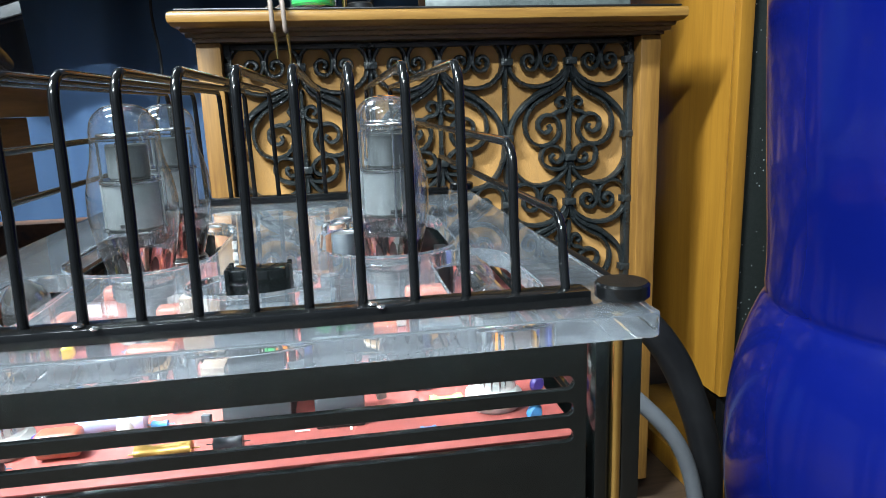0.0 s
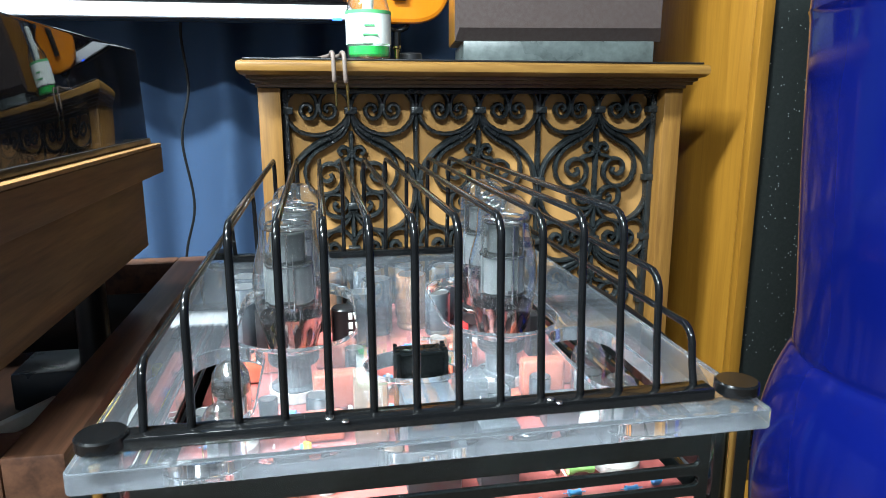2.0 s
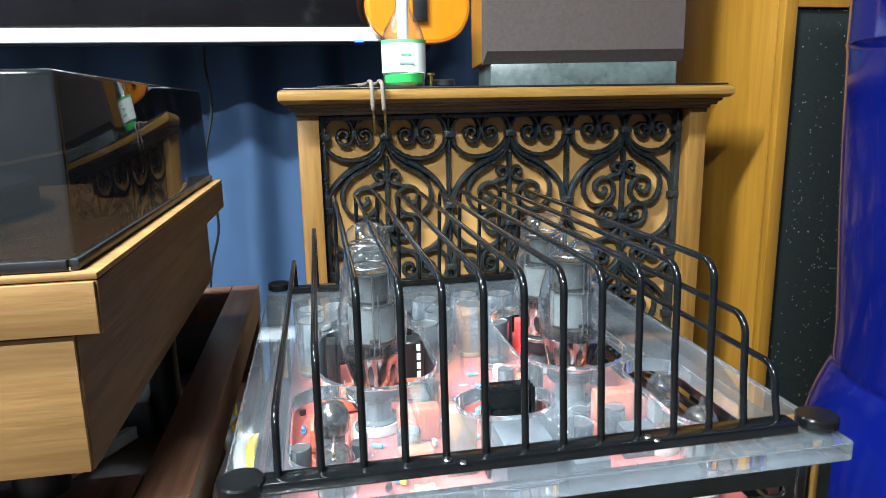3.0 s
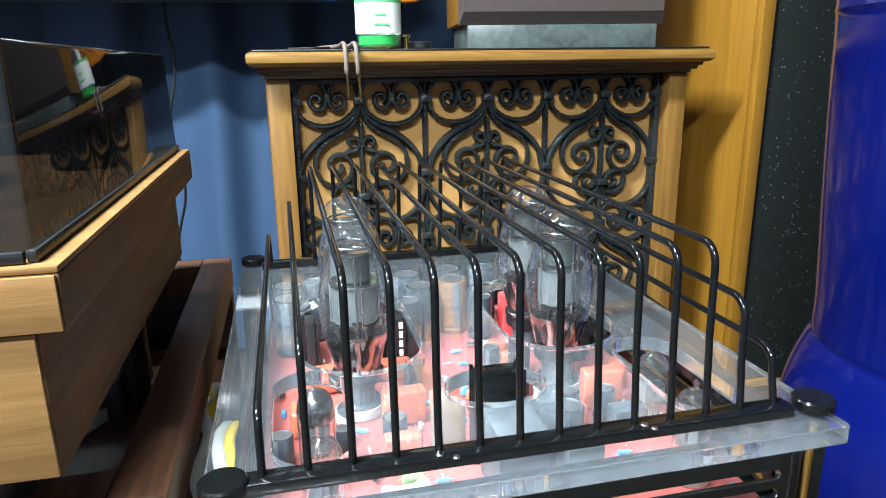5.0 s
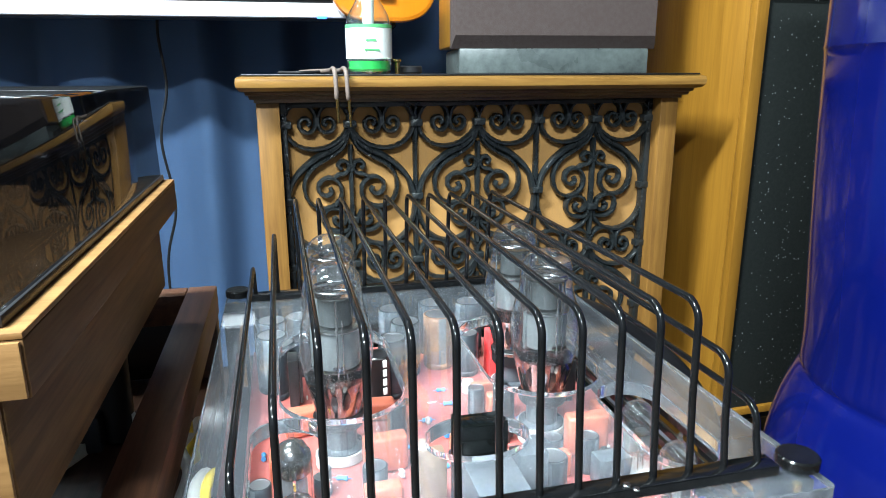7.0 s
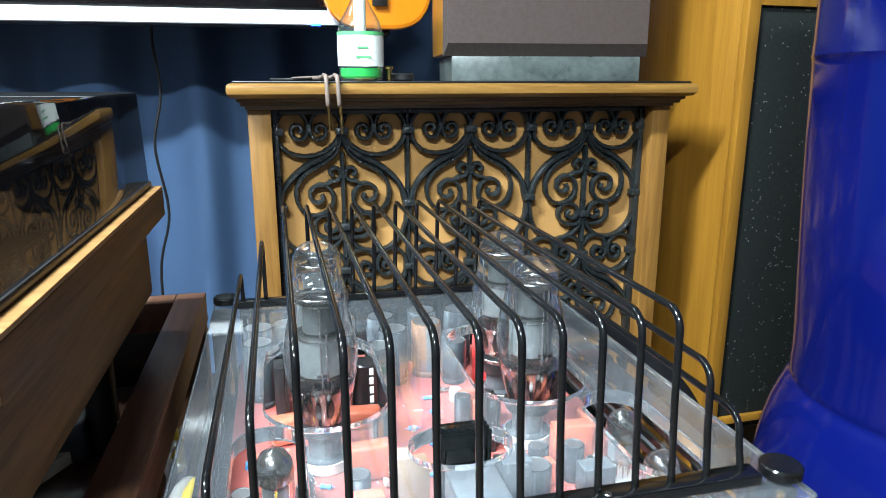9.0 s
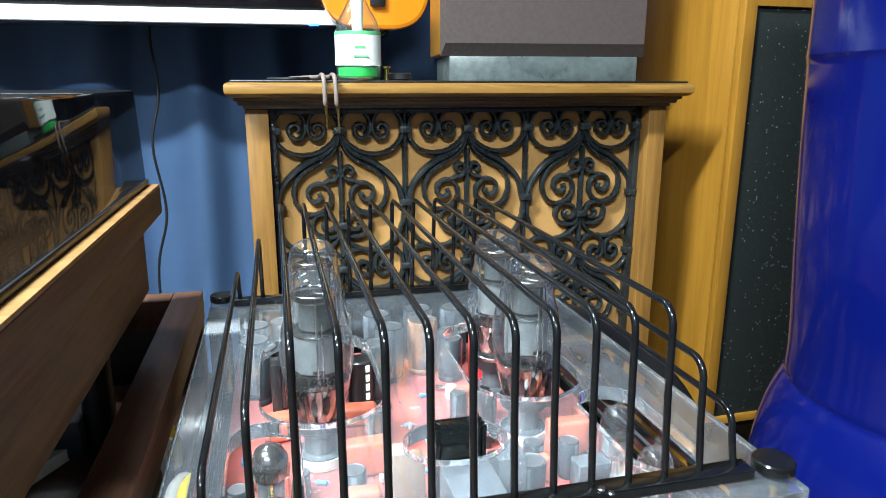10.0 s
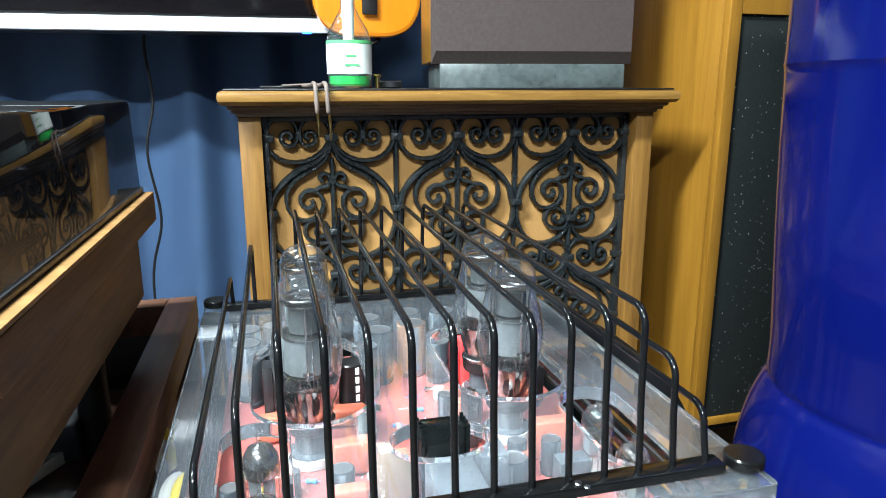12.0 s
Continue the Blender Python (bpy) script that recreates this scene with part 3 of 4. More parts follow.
def hanging_cables():
    for k, (x, dx, z1, name) in enumerate(((-0.012, 0.004, 0.764, "a"), (0.002, 0.006, 0.758, "b"))):
        c = thing("audio_cable", x, 0.66, 0.8085, "taupe cable end with a gilt tip hanging over the walnut top", "cable", "loose cable ends")
        pts = [(-0.03 + 0.02 * k, 0.20, 0.0028), (-0.02, 0.10, 0.0028), (-0.002, 0.03, 0.0035), (0.0, 0.0, 0.006), (dx * 0.3, -0.014, 0.0), (dx * 0.5, -0.016, -0.03), (dx * 0.8, -0.008, z1 - 0.8085 + 0.02)]
        part("lead", tube(spline(pts, 6), 0.0030, 10), M_CABLE, c)
        part("tip", tube([(dx * 0.8, -0.008, z1 - 0.8085 + 0.021), (dx, -0.006, z1 - 0.8085 + 0.0), (dx * 1.1, -0.005, z1 - 0.8085 - 0.02)], 0.0028, 10, None, 0.0012), M_BRASS, c, "gilt plug tip")
    c = thing("audio_cable", -0.02, 0.70, 0.8095, "dark loose cable lying on the loudspeaker top", "cable", "loose cable ends")
    part("lead", tube(spline([(-0.06, 0.02, 0), (-0.03, 0.0, 0.0), (0.0, 0.02, 0.001), (0.03, 0.05, 0), (0.0, 0.12, 0)], 6), 0.002, 8), M_BLACKCABLE, c)


hanging_cables()


def violin():
    v = thing("violin", 0.160, 1.22, 0.913, "orange varnished violin standing upright on a thin black stand", "violin")
    half = [(0.0, 0.0), (0.05, 0.002), (0.088, 0.018), (0.110, 0.05), (0.116, 0.085), (0.104, 0.12), (0.072, 0.15), (0.060, 0.18), (0.066, 0.21), (0.084, 0.235), (0.090, 0.27), (0.078, 0.315), (0.048, 0.345), (0.0, 0.362)]
    right = spline(half, 4)
    line = [(p.x, p.y) for p in right] + [(-p.x, p.y) for p in right[-2:0:-1]]
    up = pose(0, 0, 0, 90, 0, 0)
    cut_sheet("body", [line], 0.038, 0.010, M_VIOLIN, v, up)
    part("tailpiece", box((-0.016, -0.034, 0.045), (0.016, -0.026, 0.15), 0.003), M_PLASTIC, v)
    part("bridge", box((-0.021, -0.040, 0.176), (0.021, -0.0195, 0.181), 0.001), M_TAN, v)
    part("fingerboard", box((-0.015, -0.042, 0.23), (0.015, -0.034, 0.50), 0.002), M_PLASTIC, v)
    part("neck", box((-0.012, -0.0335, 0.345), (0.012, -0.012, 0.53), 0.004), M_VIOLIN, v)
    for x in (-0.006, -0.002, 0.002, 0.006):
        part("string", tube([(x, -0.035, 0.149), (x, -0.0405, 0.1785), (x * 0.6, -0.043, 0.50)], 0.0004, 5), M_STEEL, v)
    s = thing("violin_stand", 0.160, 1.22, 0, "thin black metal stand under the violin", "stand")
    part("post", rod(0.008, 0.898, 14, 0.001), M_BLACK, s)
    part("cradle", tube(spline([(-0.03, 0.03, 0.923), (-0.02, 0, 0.907), (0, 0.0, 0.900), (0.02, 0, 0.907), (0.03, 0.03, 0.923)], 5), 0.005, 10), M_BLACK, s)
    for a in (90, 210, 330):
        part("leg", tube([(0, 0, 0.25), (0.2 * math.cos(radians(a)), 0.2 * math.sin(radians(a)), 0.008)], 0.007, 10), M_BLACK, s)


violin()


# ---- the tall loudspeaker with the speckled front ----
def tower():
    t = thing("tower_speaker", 0.652, 0.682, 0.195, "tall amber wooden loudspeaker with a speckled black cloth front", "loudspeaker")
    W, D, H = 0.36, 0.36, 1.06
    part("side_panel", box((0, 0.012, 0.0), (0.02, D, H), 0.001), M_OAK, t)
    part("side_panel", box((W - 0.02, 0.012, 0.0), (W, D, H), 0.001), M_OAK, t)
    part("back_panel", box((0.0205, D - 0.02, 0), (W - 0.0205, D, H), 0.001), M_OAK, t)
    part("top_panel", box((0.0205, 0.012, H - 0.02), (W - 0.0205, D - 0.0205, H), 0.001), M_OAK, t)
    part("bottom_panel", box((0.0205, 0.012, 0.0), (W - 0.0205, D - 0.0205, 0.02), 0.001), M_OAK, t)
    part("frame_stile", box((0, -0.006, 0.0), (0.022, 0.0115, H), 0.0015), M_OAK, t)
    part("frame_stile", box((W - 0.022, -0.006, 0.0), (W, 0.0115, H), 0.0015), M_OAK, t)
    part("frame_rail", box((0.0222, -0.006, 0.728), (W - 0.0222, 0.0115, H), 0.0015), M_OAK, t)
    part("frame_rail", box((0.0222, -0.006, 0.0), (W - 0.0222, 0.0115, 0.014), 0.0015), M_OAK, t)
    part("grille_cloth", box((0.0222, 0.001, 0.0142), (W - 0.0222, 0.008, 0.7278), 0.0004), M_SPECK, t, "black cloth with bright flecks")
    s = thing("speaker_stand", 0.652, 0.682, 0.045, "black metal stand under the tall loudspeaker", "stand")
    part("top_plate", box((0.01, 0.0, 0.136), (0.35, 0.34, 0.1498), 0.002), M_BLACK, s)
    for x in (0.02, 0.34):
        for y in (0.012, 0.33):
            part("leg", box((x - 0.009, y - 0.009, 0.0), (x + 0.009, y + 0.009, 0.1358), 0.002), M_BLACK, s)
    part("stretcher", box((0.03, 0.005, 0.06), (0.33, 0.02, 0.08), 0.002), M_BLACK, s)


tower()


def vase():
    v = thing("vase", 0.547, 0.1735, 0, "tall glossy cobalt blue glazed floor vase", "vase")
    prof = [(0, 0.0), (0.115, 0.0), (0.122, 0.006), (0.135, 0.08), (0.160, 0.18), (0.172, 0.26), (0.1820, 0.33), (0.1840, 0.385), (0.1810, 0.43), (0.1730, 0.470), (0.1625, 0.500), (0.1572, 0.511), (0.1578, 0.519), (0.158, 0.55), (0.163, 0.625), (0.1675, 0.70), (0.1705, 0.76), (0.173, 0.82), (0.175, 0.83), (0.174, 0.84), (0.175, 0.95), (0.176, 1.05), (0.182, 1.08), (0.180, 1.09), (0.170, 1.08), (0.160, 1.0), (0, 0.98)]
    pr = [(max(p.x, 0), p.y) for p in spline([Vector((a, b)) for a, b in prof], 3)]
    pr[0], pr[-1] = (0, pr[0][1]), (0, pr[-1][1])
    part("body", lathe(pr, 96), M_LAC, v)
    part("foot_ring", lathe([(0.116, 0.0), (0.128, 0.0), (0.130, 0.006), (0.1265, 0.014)], 64), M_LAC, v)


vase()


# ---- turntable and its rack ----
def turntable():
    r = thing("rack_frame", -0.1825, 0.048, 0, "dark mahogany open frame rack beside the amplifier", "rack", rz=-1.7)
    x0, n = -0.52, 0.449
    part("side_rail", box((-0.030, 0.0, 0.545), (0.0, n, 0.578), 0.0015), M_RAIL, r)
    part("side_rail", box((x0, 0.0, 0.545), (x0 + 0.03, n, 0.578), 0.0015), M_RAIL, r)
    part("front_rail", box((x0 + 0.0302, 0.0, 0.545), (-0.0302, 0.03, 0.578), 0.0015), M_RAIL, r)
    part("back_rail", box((x0 + 0.0302, n - 0.03, 0.545), (-0.0302, n, 0.578), 0.0015), M_RAIL, r)
    part("shelf", box((x0 + 0.002, 0.002, 0.46), (-0.002, n - 0.002, 0.48), 0.0015), M_RAIL, r)
    for x in (x0 + 0.015, -0.015):
        for y in (0.015, n - 0.015):
            part("leg", box((x - 0.014, y - 0.014, 0), (x + 0.014, y + 0.014, 0.5448), 0.002), M_RAIL, r)
    part("back_panel", box((x0 + 0.03, n - 0.017, 0.4802), (-0.03, n - 0.007, 0.5448), 0.001), M_PLASTIC, r)
    t = thing("turntable", -0.204, 0.012, 0.480, "golden wooden turntable under a smoked plastic dust cover", "turntable", rz=-1.65)
    L, Z = -0.47, 0.2305
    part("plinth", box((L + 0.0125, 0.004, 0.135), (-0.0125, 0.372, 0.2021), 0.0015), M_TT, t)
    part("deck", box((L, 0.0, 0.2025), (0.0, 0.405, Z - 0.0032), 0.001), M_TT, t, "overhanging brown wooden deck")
    # Thin skins: the lit look of top and front is put into their colour.
    part("deck_top", box((L, 0.0, Z - 0.003), (0.0, 0.405, Z), 0.0008), M_TTLIT, t, "thin deck top in the golden lit-wood colour")
    part("deck_front", box((L + 0.001, -0.0025, 0.2035), (-0.001, -0.0002, Z - 0.0034), 0.0005), M_TTLIT, t, "deck front edge in the golden lit-wood colour")
    part("plinth_front", box((L + 0.0135, 0.0015, 0.136), (-0.0135, 0.0038, 0.2019), 0.0005), M_TTLIT, t, "plinth front in the golden lit-wood colour")
    for x in (L + 0.05, -0.060):
        for y in (0.06, 0.34):
            part("foot", rod(0.014, 0.1348, 20, 0.003, None, (x, y, 0.0)), M_PLASTIC, t)
    # dust cover: open-bottomed box with thin walls, leaning in slightly
    bm = bmesh.new()
    lo = [(L + 0.008, 0.008), (-0.010, 0.008), (-0.010, 0.398), (L + 0.008, 0.398)]
    hi = [(L + 0.012, 0.014), (-0.0108, 0.014), (-0.0108, 0.388), (L + 0.012, 0.388)]
    a = [bm.verts.new((x, y, Z + 0.0015)) for x, y in lo]
    b = [bm.verts.new((x, y, Z + 0.087)) for x, y in hi]
    for i in range(4):
        bm.faces.new((a[i], a[(i + 1) % 4], b[(i + 1) % 4], b[i]))
    bm.faces.new(b)
    bmesh.ops.recalc_face_normals(bm, faces=bm.faces)
    edges = [e for e in bm.edges if not e.is_boundary]
    bmesh.ops.bevel(bm, geom=edges, offset=0.003, segments=2, affect="EDGES", profile=0.5)
    bmesh.ops.solidify(bm, geom=bm.faces, thickness=0.003)
    cover = part("dust_cover", bm, M_SMOKE, t, "smoked clear plastic dust cover")
    cover.visible_shadow = False
    part("cover_rim", box((-0.0125, 0.006, Z + 0.0004), (-0.0085, 0.400, Z + 0.0054), 0.0006), M_PLASTIC, t)
    part("cover_rim", box((L + 0.006, 0.004, Z + 0.0004), (-0.013, 0.0075, Z + 0.0054), 0.0006), M_PLASTIC, t)
    part("platter", rod(0.15, 0.022, 64, 0.003, None, (-0.25, 0.19, Z + 0.0005)), M_PLATTER, t, "black platter with rubber mat")
    part("spindle", rod(0.003, 0.014, 12, 0.001, None, (-0.25, 0.19, Z + 0.0226)), M_STEEL, t)
    arm = part("tonearm_base", rod(0.024, 0.04, 28, 0.003, None, (-0.065, 0.30, Z + 0.0005)), M_PLASTIC, t)
    part("tonearm_tube", tube(spline([(-0.06, 0.36, Z + 0.047), (-0.065, 0.30, Z + 0.047), (-0.072, 0.2, Z + 0.046), (-0.10, 0.10, Z + 0.039)], 5), 0.004, 12), M_STEEL, arm)
    part("counterweight", rod(0.013, 0.026, 24, 0.002), M_STEEL, arm, "", pose(-0.0595, 0.382, Z + 0.047, 90, 0, 0))
    part("headshell", box((-0.112, 0.07, Z + 0.029), (-0.094, 0.105, Z + 0.040), 0.002), M_PLASTIC, arm)
    p = thing("paper_card", -0.254, 0.383, 0.480, "cream card standing on edge on the rack shelf", "card")
    part("card", box((-0.002, -0.045, 0.0), (0.002, 0.045, 0.026), 0.0005), M_LABEL, p, "", pose(0, 0, 0, 0, 0, 22))
    p = thing("paper_card", -0.300, 0.300, 0.480, "cream card lying on the rack shelf", "card")
    part("card", box((-0.004, -0.05, 0.0), (0.004, 0.05, 0.012), 0.0005), M_LABEL, p, "", pose(0, 0, 0, 0, 0, -30))
    p = thing("grey_box", -0.29, 0.36, 0.480, "flat dark grey box on the rack shelf", "box")
    part("case", box((-0.03, -0.03, 0.0), (0.025, 0.03, 0.035), 0.003), M_ELKO, p)
    c = thing("power_cable", -0.186, 0.24, 0.480, "white cable coiled on the rack shelf", "cable")
    part("lead", tube(spline([(0.003, 0.09, 0.02), (0.001, 0.05, 0.030), (-0.004, 0.02, 0.034), (0.004, -0.01, 0.028), (-0.004, -0.05, 0.014), (0.004, -0.09, 0.006), (-0.03, -0.12, 0.005)], 6), 0.0045, 10), M_WHITECABLE, c)
    c = thing("cable_plug", -0.187, 0.285, 0.480, "yellow plastic cable plug on the rack shelf", "plug")
    part("shell", rod(0.0085, 0.030, 20, 0.002), M_YELLOW, c)
    part("sleeve", rod(0.005, 0.014, 16, 0.001, None, (0, 0, 0.030)), M_YELLOW, c)


turntable()


# ---- the valve amplifier ----
PLATE_Z, PCB_Z = 0.600, 0.5416


def resistor(x, y, turn, material, parent, r=0.0016, length=0.007):
    bm = lathe([(0, 0), (r * 1.1, 0), (r * 1.15, length * 0.15), (r * 0.85, length * 0.3), (r * 0.85, length * 0.7), (r * 1.15, length * 0.85), (r * 1.1, length), (0, length)], 12)
    tube([(0, 0, -0.003), (0, 0, 0)], 0.0003, 5, bm)
    tube([(0, 0, length), (0, 0, length + 0.003)], 0.0003, 5, bm)
    return part("resistor", bm, material, parent, "", pose(x, y, PCB_Z + r * 1.3, 90, 0, turn))


def can(x, y, r, h, material, parent):
    bm = lathe([(0, 0), (r * 0.93, 0), (r, h * 0.04), (r, h * 0.09), (r * 0.95, h * 0.11), (r, h * 0.14), (r, h * 0.97), (r * 0.93, h), (r * 0.86, h), (r * 0.84, h * 0.985), (0, h * 0.985)], 24)
    for f in bm.faces:
        c = f.calc_center_median()
        if c.z > h * 0.975 and math.hypot(c.x, c.y) < r * 0.88:
            f.material_index = 1
        elif h * 0.1 < c.z < h * 0.97 and abs(math.atan2(c.x, -c.y)) < 0.36:
            f.material_index = 2
    c = part("electrolytic_capacitor", bm, material, parent, "", pose(x, y, PCB_Z, 0, 0, -70 + (x * 9137 + y * 5711) % 140))
    c.data.materials.append(M_ALU)
    c.data.materials.append(M_STRIPE)
    return c


def film(x, y, lx, ly, h, parent, turn=0, material=None):
    return part("film_capacitor", box((-lx / 2, -ly / 2, 0.001), (lx / 2, ly / 2, h), min(lx, ly) * 0.22, None, 3), material or M_FILM, parent, "", pose(x, y, PCB_Z, 0, 0, turn))


def amplifier():
    a = thing("valve_amplifier", 0, 0, 0.490, "valve amplifier with a clear acrylic top and a red circuit board", "amplifier")
    off = Matrix.Translation((0, 0, -0.490))

    def at(m=Matrix.Identity(4)):
        return off @ m

    holes = [oval(-0.072, 0, 0.0415, 0.155, 0.232), oval(0.072, 0, 0.0415, 0.157, 0.228), oval(0.0, 0.0765, 0.031, 0.0225),
             oval(0.112, 0, 0.0212, 0.038, 0.099), oval(-0.110, 0, 0.0205, 0.038, 0.102)]
    plate = cut_sheet("top_plate", [rounded(-0.162, -0.018, 0.166, 0.385, 0.004)] + holes, 0.010, 0.0007, M_ACRYL, a, at(pose(0, 0, PLATE_Z - 0.005)), "thick clear acrylic top plate")
    plate.visible_shadow = False
    # corners: pillar, brass rod, black cap nut
    for x, y in ((-0.15, 0.0), (0.15, 0.0), (-0.15, 0.365), (0.15, 0.365)):
        k = 1 if y < 0.1 else -1
        s = 1 if x > 0 else -1
        kx = x + (0.0075 if x > 0 else -0.001)
        part("knob", rod(0.0112, 0.0068, 40, 0.0010), M_BLACK, a, "black round cap nut", at(pose(kx, y + (0.002 if k > 0 else 0.009), PLATE_Z + 0.0015)))
        part("collar", rod(0.005, 0.0012, 20), M_STEEL, a, "", at(pose(kx, y + (0.002 if k > 0 else 0.009), PLATE_Z + 0.0002)))
        for name, u0, u1, v0, v1 in (("pillar", 0.1443, 0.1505, -0.006, 0.006), ("pillar", 0.1557, 0.1640, -0.007, 0.008), ("pillar_core", 0.1507, 0.1555, -0.001, 0.006)):
            lo, hi = sorted((s * u0, s * u1))
            w0, w1 = sorted((k * v0, k * v1))
            part(name, box((lo, w0, 0.494), (hi, w1, 0.5898), 0.0008), M_PANEL, a, "", at(pose(0, y + k * 0.002, 0)))
        part("brass_rod", rod(0.0024, 0.0955, 16), M_BRASS, a, "polished brass rod", at(pose(s * 0.1531, y - k * 0.0046, 0.494)))
    # slotted black panels
    def slots(half, rows, h=0.0029):
        return [[(px, z + pz) for px, pz in
                [(half - h + h * math.cos(t), h * math.sin(t)) for t in [radians(-90 + 18 * i) for i in range(11)]] +
                [(-half + h + h * math.cos(t), h * math.sin(t)) for t in [radians(90 + 18 * i) for i in range(11)]]] for z in rows]

    rows = (0.5705, 0.559, 0.5475)
    front = [rounded(-0.139, 0.498, 0.139, 0.5895, 0.001)] + slots(0.1335, rows)
    cut_sheet("front_panel", front, 0.003, 0.0004, M_PANEL, a, at(pose(0, -0.007, 0, 90, 0, 0)), "glossy black front panel with three long slots")
    cut_sheet("back_panel", [front[0]], 0.003, 0.0004, M_PANEL, a, at(pose(0, 0.372, 0, 90, 0, 0)))
    side = [[(x * 1.23, z) for x, z in front[0]]] + [[(x * 1.23, z) for x, z in s] for s in front[1:]]
    for x in (-0.1475, 0.1475):
        cut_sheet("side_panel", side, 0.003, 0.0004, M_PANEL, a, at(pose(x, 0.1825, 0, 90, 0, 90)), "black slotted side panel")
    part("base_plate", box((-0.16, -0.012, 0.4945), (0.16, 0.378, 0.4985), 0.001), M_PLASTIC, a, "", at())
    for x in (-0.13, 0.13):
        for y in (0.03, 0.34):
            part("foot", rod(0.012, 0.0044, 20, 0.001), M_PLASTIC, a, "", at(pose(x, y, 0.490)))

    pcb = part("circuit_board", box((-0.140, 0.002, PCB_Z - 0.0016), (0.140, 0.360, PCB_Z), 0.0003), M_PCB, a, "brick-red circuit board full of small parts", at())
    for x in (-0.13, 0.0, 0.13):
        for y in (0.012, 0.35):
            part("standoff", rod(0.003, PCB_Z - 0.0018 - 0.4986, 10), M_STEEL, pcb, "", pose(x, y, 0.4986))
    # valve sockets
    for x, y in POWER:
        part("valve_socket", lathe([(0, 0), (0.016, 0), (0.0165, 0.0015), (0.0165, 0.009), (0.0115, 0.010), (0.0115, 0.027), (0.0135, 0.0275), (0.0135, 0.029), (0, 0.029)], 28), M_SOCKET, pcb, "grey moulded valve socket", pose(x, y, PCB_Z))
        part("socket_ring", lathe([(0.0166, 0.001), (0.0178, 0.001), (0.0178, 0.008), (0.0166, 0.008)], 28), M_CERAMIC, pcb, "white ceramic socket ring", pose(x, y, PCB_Z))
    for x, y in SMALL:
        part("valve_socket", lathe([(0, 0), (0.0125, 0), (0.0135, 0.0015), (0.0135, 0.006), (0.011, 0.008), (0, 0.008)], 24), M_CERAMIC, pcb, "white ceramic valve socket", pose(x, y, PCB_Z))
    # black ribbed block in the middle opening
    part("heat_sink", box((-0.010, 0.076, PCB_Z), (0.016, 0.092, 0.6055), 0.001), M_PANEL, pcb, "black ribbed heat sink")
    for i in range(4):
        for x0 in (-0.0125, 0.0163):
            part("fin", box((x0, 0.0745 + 0.005 * i, PCB_Z), (x0 + 0.0022, 0.0768 + 0.005 * i, 0.607), 0.0003), M_PANEL, pcb)
    part("relay", box((-0.012, 0.032, PCB_Z), (0.018, 0.068, 0.584), 0.0015), M_GREYBOX, pcb, "smoky grey box-shaped relay")
    part("relay", box((0.028, 0.030, PCB_Z), (0.050, 0.048, 0.572), 0.001), M_GREYBOX, pcb, "grey box-shaped relay")
    part("relay", box((0.022, 0.062, PCB_Z), (0.040, 0.084, 0.585), 0.001), M_GREYBOX, pcb, "grey box-shaped relay")
    part("relay", box((0.082, 0.078, PCB_Z), (0.104, 0.092, 0.562), 0.001), M_GREYBOX, pcb, "grey box-shaped relay")
    part("cement_resistor", box((-0.037, 0.082, PCB_Z), (-0.017, 0.096, 0.585), 0.0012), M_TAN, pcb, "tan cement resistor")
    part("red_block", box((0.066, 0.262, PCB_Z), (0.084, 0.280, 0.585), 0.0015), M_RED, pcb, "bright red plastic block")
    for x, y, lx, ly, h, turn in ((-0.047, 0.135, 0.030, 0.012, 0.026, 4), (0.093, 0.122, 0.030, 0.012, 0.030, -3), (-0.098, 0.205, 0.030, 0.013, 0.022, 8), (-0.045, 0.205, 0.032, 0.014, 0.022, -5),
                                  (0.052, 0.190, 0.022, 0.010, 0.018, 0), (-0.055, 0.092, 0.024, 0.011, 0.018, 0), (0.060, 0.100, 0.022, 0.010, 0.018, 3), (0.118, 0.150, 0.020, 0.010, 0.02, 90),
                                  (-0.118, 0.150, 0.020, 0.010, 0.02, 90), (-0.078, 0.030, 0.018, 0.010, 0.012, 0), (0.045, 0.215, 0.018, 0.009, 0.016, 10), (0.012, 0.150, 0.020, 0.010, 0.016, 0)):
        film(x, y, lx, ly, h, pcb, turn)
    for x, y, r, h, m in ((-0.058, 0.104, 0.008, 0.024, M_ELKO), (0.048, 0.076, 0.0095, 0.032, M_ELKO), (0.064, 0.112, 0.007, 0.022, M_ELKO), (0.085, 0.102, 0.007, 0.026, M_ELKO), (0.034, 0.195, 0.0065, 0.022, M_ELKO),
                          (-0.022, 0.255, 0.012, 0.045, M_ELKO), (-0.006, 0.280, 0.013, 0.050, M_ELKO), (-0.012, 0.315, 0.013, 0.050, M_ELKO), (0.026, 0.290, 0.0135, 0.050, M_BROWNCAP), (0.028, 0.322, 0.0135, 0.050, M_ELKO),
                          (0.046, 0.268, 0.011, 0.045, M_ELKO), (-0.120, 0.275, 0.013, 0.050, M_ELKO), (-0.120, 0.310, 0.013, 0.050, M_ELKO), (-0.096, 0.318, 0.012, 0.048, M_ELKO), (-0.048, 0.318, 0.013, 0.05, M_BROWNCAP),
                          (0.062, 0.318, 0.013, 0.05, M_ELKO), (0.095, 0.315, 0.013, 0.05, M_ELKO), (-0.128, 0.112, 0.007, 0.022, M_ELKO), (-0.032, 0.176, 0.007, 0.026, M_ELKO), (-0.090, 0.118, 0.006, 0.018, M_ELKO)):
        can(x, y, r, h, m, pcb)
